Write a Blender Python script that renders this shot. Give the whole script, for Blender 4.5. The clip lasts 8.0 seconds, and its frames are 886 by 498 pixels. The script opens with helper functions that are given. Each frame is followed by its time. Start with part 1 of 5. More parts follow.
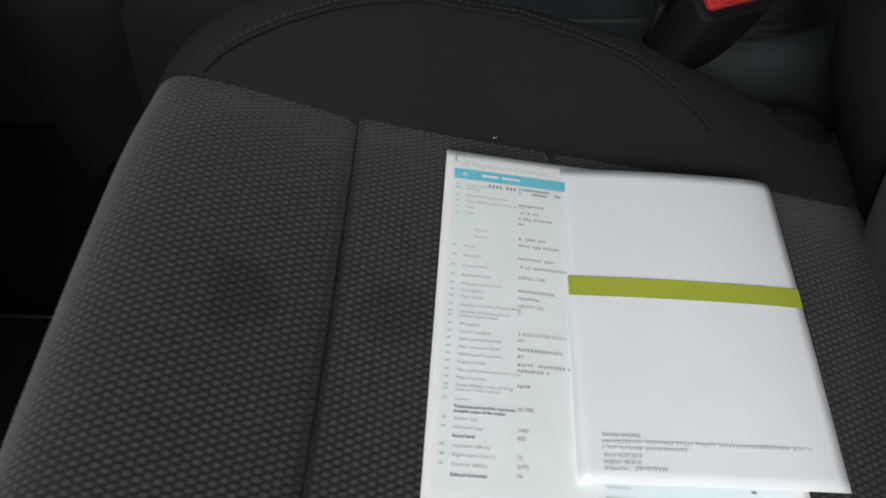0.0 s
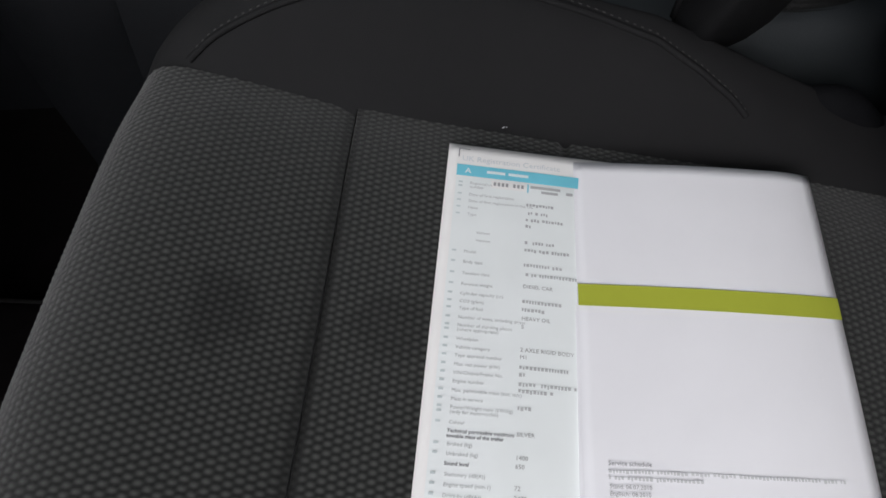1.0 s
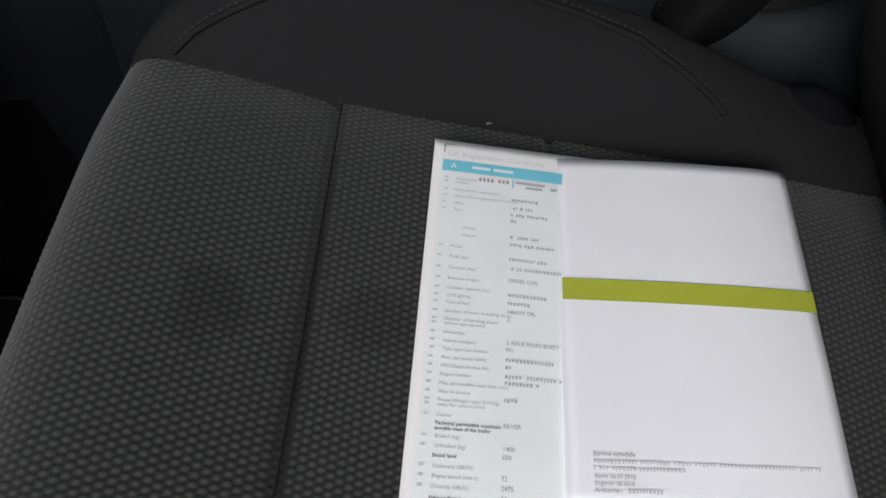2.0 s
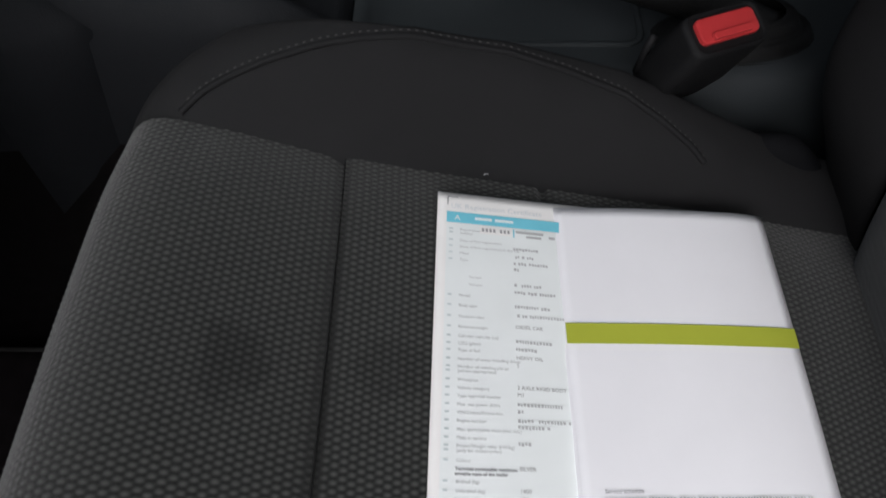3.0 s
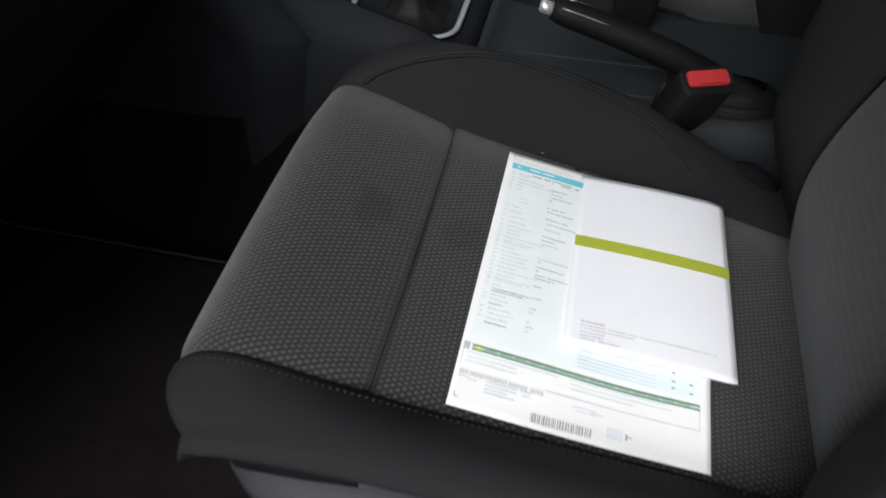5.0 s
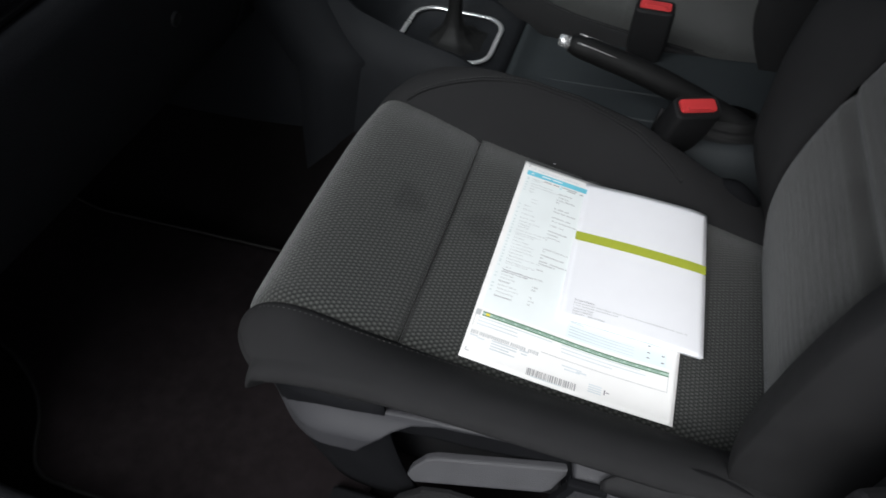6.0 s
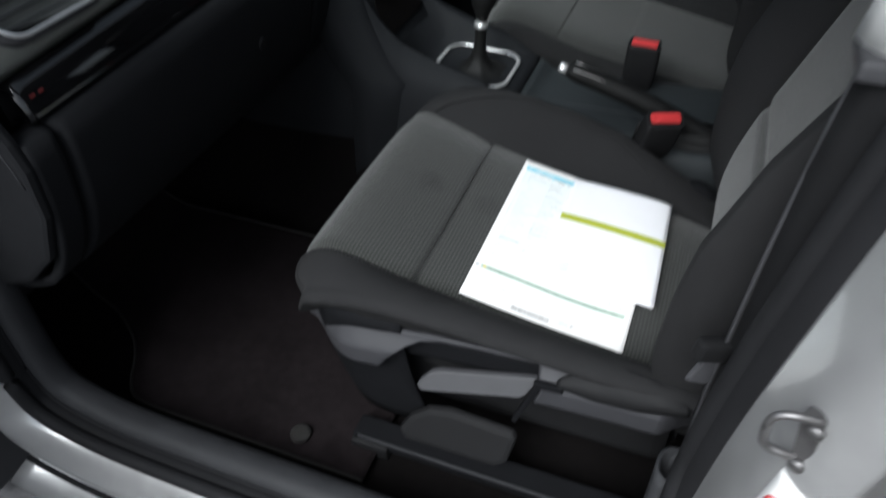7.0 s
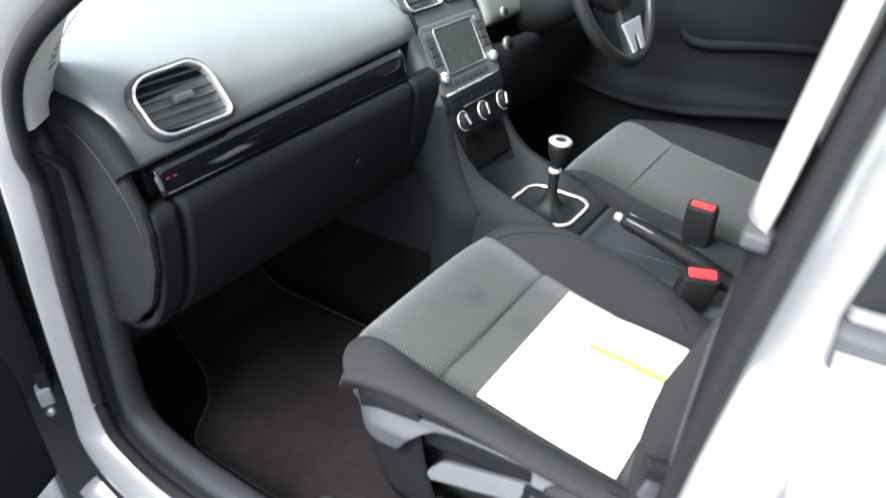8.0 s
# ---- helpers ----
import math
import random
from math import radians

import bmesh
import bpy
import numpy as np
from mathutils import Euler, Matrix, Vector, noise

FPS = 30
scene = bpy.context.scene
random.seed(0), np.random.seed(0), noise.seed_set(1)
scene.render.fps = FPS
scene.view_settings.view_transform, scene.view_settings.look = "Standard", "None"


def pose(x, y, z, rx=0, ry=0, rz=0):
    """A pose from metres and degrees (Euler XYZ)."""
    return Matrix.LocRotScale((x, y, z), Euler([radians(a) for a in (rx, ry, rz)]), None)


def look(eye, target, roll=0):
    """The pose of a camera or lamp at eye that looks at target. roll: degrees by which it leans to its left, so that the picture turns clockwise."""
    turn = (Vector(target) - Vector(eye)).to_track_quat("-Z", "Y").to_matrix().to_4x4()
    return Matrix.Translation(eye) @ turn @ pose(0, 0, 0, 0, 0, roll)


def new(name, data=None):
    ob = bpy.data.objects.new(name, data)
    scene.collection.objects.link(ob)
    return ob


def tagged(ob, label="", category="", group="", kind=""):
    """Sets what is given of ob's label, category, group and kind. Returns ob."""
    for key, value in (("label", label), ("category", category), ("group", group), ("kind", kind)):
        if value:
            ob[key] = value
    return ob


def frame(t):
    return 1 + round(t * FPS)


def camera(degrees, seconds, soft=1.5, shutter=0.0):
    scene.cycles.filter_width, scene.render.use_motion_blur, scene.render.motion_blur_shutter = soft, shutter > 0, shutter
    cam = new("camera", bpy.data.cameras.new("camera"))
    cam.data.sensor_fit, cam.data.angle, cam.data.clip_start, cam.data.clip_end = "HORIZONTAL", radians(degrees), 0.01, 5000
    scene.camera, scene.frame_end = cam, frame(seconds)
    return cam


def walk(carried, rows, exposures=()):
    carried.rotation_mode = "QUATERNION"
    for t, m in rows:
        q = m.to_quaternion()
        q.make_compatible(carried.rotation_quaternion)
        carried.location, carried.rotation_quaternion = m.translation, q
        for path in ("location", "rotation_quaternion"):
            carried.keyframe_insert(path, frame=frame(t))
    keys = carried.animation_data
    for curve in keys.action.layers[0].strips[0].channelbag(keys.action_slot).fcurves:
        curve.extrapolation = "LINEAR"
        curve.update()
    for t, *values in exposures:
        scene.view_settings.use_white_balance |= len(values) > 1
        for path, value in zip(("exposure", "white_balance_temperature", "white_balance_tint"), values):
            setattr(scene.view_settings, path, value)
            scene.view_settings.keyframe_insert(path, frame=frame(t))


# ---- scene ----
cam = camera(65.5, 8.0, 1.6, 0.5)
PATH = [
    (0, (0.032, 0.324, 0.913), (-0.096, 1.4, -0.768), -4.4),
    (0.5, (0.052, 0.351, 0.892), (-0.137, 1.363, -0.823), -6.1),
    (1, (0.054, 0.364, 0.898), (-0.194, 1.335, -0.833), -10.9),
    (1.5, (0.053, 0.36, 0.898), (-0.169, 1.323, -0.841), -9.6),
    (3, (0.019, 0.363, 0.925), (-0.034, 1.401, -0.784), -2.3),
    (3.5, (0.004, 0.346, 0.942), (-0.006, 1.458, -0.721), -1.1),
    (4, (0.014, 0.299, 0.958), (-0.062, 1.441, -0.682), -0.5),
    (4.5, (0.027, 0.205, 1.015), (-0.174, 1.317, -0.635), -0.9),
    (4.7, (0.045, 0.157, 1.015), (-0.228, 1.379, -0.545), -1.3),
    (5.8, (0.08, -0.028, 1.106), (-0.253, 1.287, -0.364), -0.3),
    (6, (0.102, -0.025, 1.106), (-0.311, 1.275, -0.356), -1.1),
    (6.4, (0.142, -0.067, 1.141), (-0.396, 1.228, -0.285), -3.4),
    (6.5, (0.145, -0.095, 1.14), (-0.399, 1.22, -0.266), -3.2),
    (6.8, (0.190, -0.173, 1.168), (-0.366, 1.130, -0.244), -3.0),
    (7, (0.224, -0.22, 1.181), (-0.364, 1.131, -0.172), -3.2),
    (7.2, (0.258, -0.236, 1.212), (-0.423, 1.192, -0.013), -0.3),
    (7.3, (0.271, -0.235, 1.219), (-0.468, 1.200, 0.038), 0.2),
    (7.4, (0.287, -0.237, 1.227), (-0.515, 1.214, 0.109), 0.5),
    (7.5, (0.304, -0.240, 1.236), (-0.557, 1.211, 0.165), 0.3),
    (7.6, (0.311, -0.250, 1.240), (-0.592, 1.197, 0.193), 0.3),
    (7.7, (0.318, -0.257, 1.240), (-0.604, 1.192, 0.216), 0.4),
    (7.8, (0.332, -0.264, 1.241), (-0.621, 1.161, 0.208), -0.2),
    (7.9, (0.344, -0.270, 1.242), (-0.608, 1.146, 0.200), 0.0),
    (8, (0.368, -0.278, 1.237), (-0.599, 1.124, 0.188), -0.6),
]
walk(cam, [(t, look(eye, target, roll)) for t, eye, target, roll in PATH],
     exposures=[(0.0, 0.47, 6200, 7), (0.5, 0.49, 6230, 10), (1.0, 0.49, 6250, 13), (1.5, 0.49, 6250, 13), (3.5, 0.64, 6250, 13), (4.7, 0.85, 6200, 11), (6.0, 0.95, 6150, 9), (6.5, 1.05, 6100, 9), (7.0, 1.3, 6000, 7), (7.5, 2.0, 5900, 6), (7.8, 2.93, 5960, 7), (8.0, 3.27, 6000, 8)])

# ---- world and light: overcast day, the light comes in by the open door and the windows ----
world = bpy.data.worlds.new("overcast_sky")
scene.world = world
world.use_nodes = True
wn = world.node_tree.nodes
sky = wn.new("ShaderNodeTexSky")
sky.sky_type = "NISHITA"
sky.sun_disc = False
sky.sun_elevation, sky.sun_rotation = radians(47), radians(190)
sky.dust_density = 4.0
grey = wn.new("ShaderNodeHueSaturation")
grey.inputs["Saturation"].default_value = 0.35
world.node_tree.links.new(sky.outputs[0], grey.inputs["Color"])
world.node_tree.links.new(grey.outputs[0], wn["Background"].inputs[0])
wn["Background"].inputs[1].default_value = 0.095
sun_data = bpy.data.lights.new("sun", "SUN")
sun_data.energy, sun_data.angle, sun_data.color = 1.7, radians(40), (1.0, 0.985, 0.96)
sun = new("sun", sun_data)
sun.matrix_world = look((-0.9, -4.8, 6.4), (0.0, 0.5, 0.5))


# ---- materials ----
def material(name, colour, rough=0.6, metal=0.0, spec=0.5, vary=0.15, scale=30.0, bump=0.0, bump_scale=400.0, coat=0.0):
    m = bpy.data.materials.new(name)
    m.use_nodes = True
    nt = m.node_tree
    b = nt.nodes["Principled BSDF"]
    b.inputs["Roughness"].default_value = rough
    b.inputs["Metallic"].default_value = metal
    b.inputs["Specular IOR Level"].default_value = spec
    b.inputs["Coat Weight"].default_value = coat
    b.inputs["Coat Roughness"].default_value = 0.06
    geo = nt.nodes.new("ShaderNodeNewGeometry")
    n1 = nt.nodes.new("ShaderNodeTexNoise")
    n1.inputs["Scale"].default_value = scale
    n1.inputs["Detail"].default_value = 5
    nt.links.new(geo.outputs["Position"], n1.inputs["Vector"])
    n2 = nt.nodes.new("ShaderNodeTexNoise")
    n2.inputs["Scale"].default_value = scale / 9
    n2.inputs["Detail"].default_value = 2
    nt.links.new(geo.outputs["Position"], n2.inputs["Vector"])
    add = nt.nodes.new("ShaderNodeMath")
    add.operation = "ADD"
    nt.links.new(n1.outputs[0], add.inputs[0])
    nt.links.new(n2.outputs[0], add.inputs[1])
    ramp = nt.nodes.new("ShaderNodeMapRange")
    ramp.inputs["From Min"].default_value, ramp.inputs["From Max"].default_value = 0.7, 1.3
    ramp.inputs["To Min"].default_value, ramp.inputs["To Max"].default_value = 1 - vary, 1 + vary
    nt.links.new(add.outputs[0], ramp.inputs["Value"])
    mul = nt.nodes.new("ShaderNodeVectorMath")
    mul.operation = "SCALE"
    mul.inputs[0].default_value = colour
    nt.links.new(ramp.outputs[0], mul.inputs["Scale"])
    nt.links.new(mul.outputs[0], b.inputs["Base Color"])
    rr = nt.nodes.new("ShaderNodeMapRange")
    rr.inputs["From Min"].default_value, rr.inputs["From Max"].default_value = 0.3, 0.7
    rr.inputs["To Min"].default_value, rr.inputs["To Max"].default_value = max(rough - 0.06, 0.02), min(rough + 0.06, 1)
    nt.links.new(n1.outputs[0], rr.inputs["Value"])
    nt.links.new(rr.outputs[0], b.inputs["Roughness"])
    if bump:
        n3 = nt.nodes.new("ShaderNodeTexNoise")
        n3.inputs["Scale"].default_value = bump_scale
        n3.inputs["Detail"].default_value = 3
        nt.links.new(geo.outputs["Position"], n3.inputs["Vector"])
        bp = nt.nodes.new("ShaderNodeBump")
        bp.inputs["Strength"].default_value = bump
        bp.inputs["Distance"].default_value = 0.001
        nt.links.new(n3.outputs[0], bp.inputs["Height"])
        nt.links.new(bp.outputs[0], b.inputs["Normal"])
    return m


def glass(name, tint):
    """A thin pane: tinted, clear, with a mirror gloss."""
    m = bpy.data.materials.new(name)
    m.use_nodes = True
    nt = m.node_tree
    nt.nodes.remove(nt.nodes["Principled BSDF"])
    clear = nt.nodes.new("ShaderNodeBsdfTransparent")
    clear.inputs["Color"].default_value = (*tint, 1)
    gloss = nt.nodes.new("ShaderNodeBsdfGlossy")
    gloss.inputs["Roughness"].default_value = 0.01
    fres = nt.nodes.new("ShaderNodeFresnel")
    fres.inputs["IOR"].default_value = 1.45
    mix = nt.nodes.new("ShaderNodeMixShader")
    nt.links.new(fres.outputs[0], mix.inputs[0])
    nt.links.new(clear.outputs[0], mix.inputs[1])
    nt.links.new(gloss.outputs[0], mix.inputs[2])
    nt.links.new(mix.outputs[0], nt.nodes["Material Output"].inputs["Surface"])
    return m


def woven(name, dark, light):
    """Seat cloth in two yarns, the raised one lighter; the mix also carries painted shade."""
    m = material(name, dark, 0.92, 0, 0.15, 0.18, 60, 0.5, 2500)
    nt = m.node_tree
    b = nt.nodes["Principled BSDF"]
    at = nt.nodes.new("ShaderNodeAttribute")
    at.attribute_name = "yarn_shade"
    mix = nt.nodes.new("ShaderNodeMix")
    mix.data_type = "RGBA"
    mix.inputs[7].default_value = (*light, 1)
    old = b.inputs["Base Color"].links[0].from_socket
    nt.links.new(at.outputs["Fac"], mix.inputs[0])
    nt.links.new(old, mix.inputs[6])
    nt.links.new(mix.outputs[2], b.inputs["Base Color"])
    b.inputs["Sheen Weight"].default_value = 0.22
    # old round stains with ragged edges
    geo = nt.nodes.new("ShaderNodeNewGeometry")
    rag = nt.nodes.new("ShaderNodeTexNoise")
    rag.inputs["Scale"].default_value = 45
    nt.links.new(geo.outputs["Position"], rag.inputs["Vector"])
    last = mix.outputs[2]
    for spot, size, depth in STAINS:
        dist = nt.nodes.new("ShaderNodeVectorMath")
        dist.operation = "DISTANCE"
        dist.inputs[1].default_value = spot
        nt.links.new(geo.outputs["Position"], dist.inputs[0])
        add = nt.nodes.new("ShaderNodeMath")
        add.operation = "MULTIPLY_ADD"
        add.inputs[1].default_value = 0.03
        nt.links.new(rag.outputs[0], add.inputs[0])
        nt.links.new(dist.outputs["Value"], add.inputs[2])
        edge = nt.nodes.new("ShaderNodeMapRange")
        edge.interpolation_type = "SMOOTHSTEP"
        edge.inputs["From Min"].default_value, edge.inputs["From Max"].default_value = size * 0.6 + 0.015, size * 1.3 + 0.015
        edge.inputs["To Min"].default_value, edge.inputs["To Max"].default_value = 1 - depth, 1.0
        nt.links.new(add.outputs[0], edge.inputs["Value"])
        mul = nt.nodes.new("ShaderNodeVectorMath")
        mul.operation = "SCALE"
        nt.links.new(last, mul.inputs[0])
        nt.links.new(edge.outputs[0], mul.inputs["Scale"])
        last = mul.outputs[0]
    nt.links.new(last, b.inputs["Base Color"])
    return m


STAINS = [((-0.105, 0.502, 0.582), 0.022, 0.35), ((-0.020, 0.505, 0.560), 0.020, 0.25), ((0.302, 0.47, 0.70), 0.030, 0.45), ((0.330, 0.50, 0.785), 0.018, 0.3)]
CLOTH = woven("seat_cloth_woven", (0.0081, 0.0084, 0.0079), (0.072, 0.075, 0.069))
PLAINCLOTH = material("seat_cloth_plain", (0.0145, 0.0144, 0.0149), 0.9, 0, 0.15, 0.14, 50, 0.5, 1800)
THREAD = material("grey_thread", (0.038, 0.038, 0.036), 0.8)
PLASTIC = material("black_plastic", (0.0072, 0.0072, 0.0077), 0.66, 0, 0.17, 0.15, 40, 0.35, 900)
GREYPLASTIC = material("dark_grey_plastic", (0.035, 0.035, 0.038), 0.58, 0, 0.36, 0.12, 40, 0.3, 900)
# darker copy of the lever's grey plastic, with side trim shade coloured in
SHADEDGREY = material("shaded_dark_grey_plastic", (0.028, 0.028, 0.031), 0.6, 0, 0.32, 0.12, 40, 0.3, 900)
CONSOLE = material("blue_grey_console_plastic", (0.020, 0.0235, 0.0255), 0.66, 0, 0.22, 0.12, 30, 0.3, 900)
SOFTPAD = material("soft_dash_plastic", (0.120, 0.125, 0.115), 0.38, 0, 1.0, 0.1, 25, 0.6, 700)
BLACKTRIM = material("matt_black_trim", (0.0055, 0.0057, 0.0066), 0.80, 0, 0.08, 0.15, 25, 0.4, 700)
STACKBLACK = material("dark_stack_plastic", (0.0075, 0.0082, 0.0096), 0.72, 0, 0.16, 0.12, 25, 0.4, 700)
LOWERDASH = material("lower_dash_plastic", (0.0072, 0.0075, 0.0085), 0.80, 0, 0.11, 0.12, 25, 0.5, 700)
GLOSSBLACK = material("piano_black", (0.004, 0.004, 0.0045), 0.05, 0, 0.5, 0.1, 20)
CHROME = material("satin_chrome", (0.78, 0.78, 0.78), 0.28, 0.75, 0.5, 0.015, 5)
STEEL = material("dull_steel", (0.34, 0.33, 0.33), 0.4, 0.9, 0.5, 0.2, 80)
DULLSTEEL = material("old_dull_steel", (0.17, 0.165, 0.165), 0.45, 0.8, 0.5, 0.25, 80)
RED = material("red_plastic", (0.50, 0.038, 0.040), 0.35, 0, 0.6, 0.08, 60)
WHEELBLACK = material("smooth_black_wheel_leather", (0.013, 0.013, 0.0135), 0.4, 0, 0.45, 0.12, 40, 0.2, 900)
VENTGREY = material("vent_grey_plastic", (0.034, 0.035, 0.037), 0.38, 0, 0.5, 0.08, 40)
SATINGREY = material("satin_grey_fascia", (0.105, 0.118, 0.108), 0.38, 0.3, 0.5, 0.1, 40)
REDLAMP = material("dark_red_print", (0.16, 0.02, 0.02), 0.5)
RUBBER = material("black_rubber", (0.008, 0.008, 0.009), 0.75, 0, 0.22, 0.2, 50, 0.3, 900)
SCUFF = material("sill_scuff_plastic", (0.021, 0.0215, 0.0235), 0.66, 0, 0.28, 0.2, 30, 0.5, 800)
CARPET = material("black_carpet", (0.0044, 0.0038, 0.0038), 1.0, 0, 0.05, 0.35, 80, 1.0, 1500)
MATCLOTH = material("charcoal_mat", (0.0095, 0.0075, 0.0080), 1.0, 0, 0.06, 0.35, 70, 1.0, 1200)
MATEDGE = material("mat_edge_binding", (0.0070, 0.0062, 0.0052), 0.9)
SILVER = material("silver_paint", (0.37, 0.368, 0.366), 0.36, 0.45, 0.5, 0.05, 50, 0, 1, 0.6)
PALETRIM = material("pale_grey_pillar_trim", (0.54, 0.52, 0.48), 0.7, 0, 0.3, 0.06, 40, 0.3, 900)
# darker copy of the pale trim: offsets strong light on the centre pillar
DIMTRIM = material("toned_down_pillar_trim", (0.37, 0.37, 0.365), 0.7, 0, 0.3, 0.06, 40, 0.3, 900)
HEADLINER = material("pale_headliner", (0.5, 0.49, 0.46), 0.95, 0, 0.1, 0.08, 40, 0.5, 900)
ASPHALT = material("asphalt", (0.04, 0.04, 0.042), 0.9, 0, 0.3, 0.35, 60, 1.0, 300)
PAPER = material("white_paper", (0.78, 0.78, 0.80), 0.36, 0, 0.5, 0.02, 30)
FORM = material("pale_green_form_paper", (0.745, 0.780, 0.770), 0.75, 0, 0.25, 0.04, 25)
FORMWHITE = material("off_white_form_paper", (0.79, 0.78, 0.76), 0.75, 0, 0.25, 0.03, 25)
TINT = material("pale_cyan_print", (0.70, 0.775, 0.79), 0.75, 0, 0.25, 0.05, 25)
CYAN = material("cyan_print", (0.17, 0.54, 0.66), 0.6, 0, 0.3, 0.05, 60)
LIME = material("lime_print", (0.38, 0.42, 0.045), 0.36, 0, 0.5, 0.04, 60)
GREEN = material("green_print", (0.09, 0.20, 0.12), 0.6, 0, 0.3, 0.08, 200)
INK = material("black_ink", (0.20, 0.20, 0.21), 0.7)
BANDINK = material("faint_green_ink", (0.24, 0.33, 0.27), 0.7)
TYPED = material("typed_grey_ink", (0.33, 0.33, 0.33), 0.7)
GREYINK = material("grey_ink", (0.43, 0.44, 0.44), 0.7)
BARINK = material("faint_grey_ink", (0.53, 0.54, 0.54), 0.7)
PALEINK = material("pale_blue_ink", (0.58, 0.62, 0.64), 0.7)
CODEINK = material("pale_green_ink", (0.54, 0.60, 0.60), 0.7)
BANDPAPER = material("pale_green_band", (0.42, 0.54, 0.46), 0.7)
YELLOW = material("yellow_print", (0.75, 0.60, 0.05), 0.6)
# grey-green base: the reflection on the glass is put into its colour
SCREEN = material("dark_screen", (0.045, 0.053, 0.046), 0.25, 0, 0.6, 0.1, 30)
GLASS = glass("window_glass", (0.82, 0.86, 0.84))
# tint set dark to cut the light from the unseen far windows
TINTED = glass("tinted_window_glass", (0.36, 0.40, 0.38))
DARKGLASS = material("dark_window_glass", (0.02, 0.022, 0.024), 0.05, 0, 0.6, 0.05, 10)
LEATHER = material("black_leather", (0.0055, 0.0055, 0.0055), 0.6, 0, 0.2, 0.15, 60, 0.6, 600)


# ---- mesh helpers ----
def thing(name, loc, label, category, group="", kind=""):
    ob = new(name)
    ob.empty_display_size = 0.05
    ob.location = loc
    return tagged(ob, label, category, group, kind)


def hang(ob, parent, label=""):
    if parent is not None:
        ob.parent = parent
        base = Vector(parent.location)
        up = parent.parent
        while up is not None:
            base += up.location
            up = up.parent
        ob.matrix_parent_inverse = Matrix.Translation(-base)
    return tagged(ob, label)


def raw(name, verts, faces, mat, parent=None, label="", smooth=True, yarn_shade=None):
    me = bpy.data.meshes.new(name)
    me.from_pydata([tuple(map(float, v)) for v in verts], [], [tuple(map(int, f)) for f in faces])
    if smooth:
        me.polygons.foreach_set("use_smooth", [True] * len(me.polygons))
    if yarn_shade is not None:
        me.attributes.new("yarn_shade", "FLOAT", "POINT").data.foreach_set("value", np.asarray(yarn_shade, dtype=np.float32))
    me.materials.append(mat)
    me.update()
    return hang(new(name, me), parent, label)


def part(name, bm, mat, parent=None, label="", smooth=False):
    me = bpy.data.meshes.new(name)
    bmesh.ops.recalc_face_normals(bm, faces=bm.faces)
    bm.to_mesh(me)
    bm.free()
    if smooth:
        me.polygons.foreach_set("use_smooth", [True] * len(me.polygons))
    me.materials.append(mat)
    return hang(new(name, me), parent, label)


def grid_faces(n, m, ring=False, flip=False):
    i, j = np.meshgrid(np.arange(n - 1), np.arange(m if ring else m - 1), indexing="ij")
    j2 = (j + 1) % m
    f = np.stack([i * m + j, i * m + j2, (i + 1) * m + j2, (i + 1) * m + j], -1).reshape(-1, 4)
    return f[:, ::-1] if flip else f


def sheet(name, P, mat, parent=None, label="", flip=False, yarn_shade=None, ring=False, thick=0.0):
    """A lofted surface from a grid of points; thick gives it a solid body."""
    P = np.asarray(P, float)
    n, m = P.shape[:2]
    ob = raw(name, P.reshape(-1, 3), grid_faces(n, m, ring, flip), mat, parent, label, True, yarn_shade)
    if thick:
        so = ob.modifiers.new("thickness", "SOLIDIFY")
        so.thickness, so.offset = thick, -1
    return ob


def curve_through(pts, n):
    """Even points on a smooth line through pts (any number of columns)."""
    p = np.asarray(pts, float)
    e = np.vstack([2 * p[0] - p[1], p, 2 * p[-1] - p[-2]])
    out = []
    for k in range(len(p) - 1):
        a, b, c, d = e[k:k + 4]
        for t in np.linspace(0, 1, 24, endpoint=False):
            out.append(0.5 * (2 * b + (c - a) * t + (2 * a - 5 * b + 4 * c - d) * t * t + (3 * b - a - 3 * c + d) * t ** 3))
    out.append(p[-1])
    out = np.array(out)
    s = np.concatenate([[0], np.cumsum(np.linalg.norm(np.diff(out, axis=0), axis=1))])
    q = np.linspace(0, s[-1], n)
    return np.stack([np.interp(q, s, out[:, k]) for k in range(out.shape[1])], -1)


def tube(name, pts, r, mat, parent=None, label="", sides=10, closed=False, flat=1.0):
    """A round bar along a line of points."""
    p = np.asarray(pts, float)
    n = len(p)
    t = (np.roll(p, -1, 0) - np.roll(p, 1, 0)) if closed else np.gradient(p, axis=0)
    t /= np.linalg.norm(t, axis=1)[:, None] + 1e-12
    up = np.array([0.0, 0.0, 1.0]) if abs(t[:, 2]).mean() < 0.8 else np.array([1.0, 0.0, 0.0])
    a = np.cross(t, up)
    a /= np.linalg.norm(a, axis=1)[:, None] + 1e-12
    b = np.cross(a, t)
    rr = np.broadcast_to(np.asarray(r, float), (n,))
    w = np.linspace(0, 2 * np.pi, sides, endpoint=False)
    P = p[:, None] + rr[:, None, None] * (np.cos(w)[None, :, None] * a[:, None] + flat * np.sin(w)[None, :, None] * b[:, None])
    if closed:
        P = np.concatenate([P, P[:1]])
    v, f = P.reshape(-1, 3), list(map(tuple, grid_faces(len(P), sides, True)))
    if not closed:
        f += [tuple(range(sides))[::-1], tuple(range((n - 1) * sides, n * sides))]
    return raw(name, v, f, mat, parent, label)


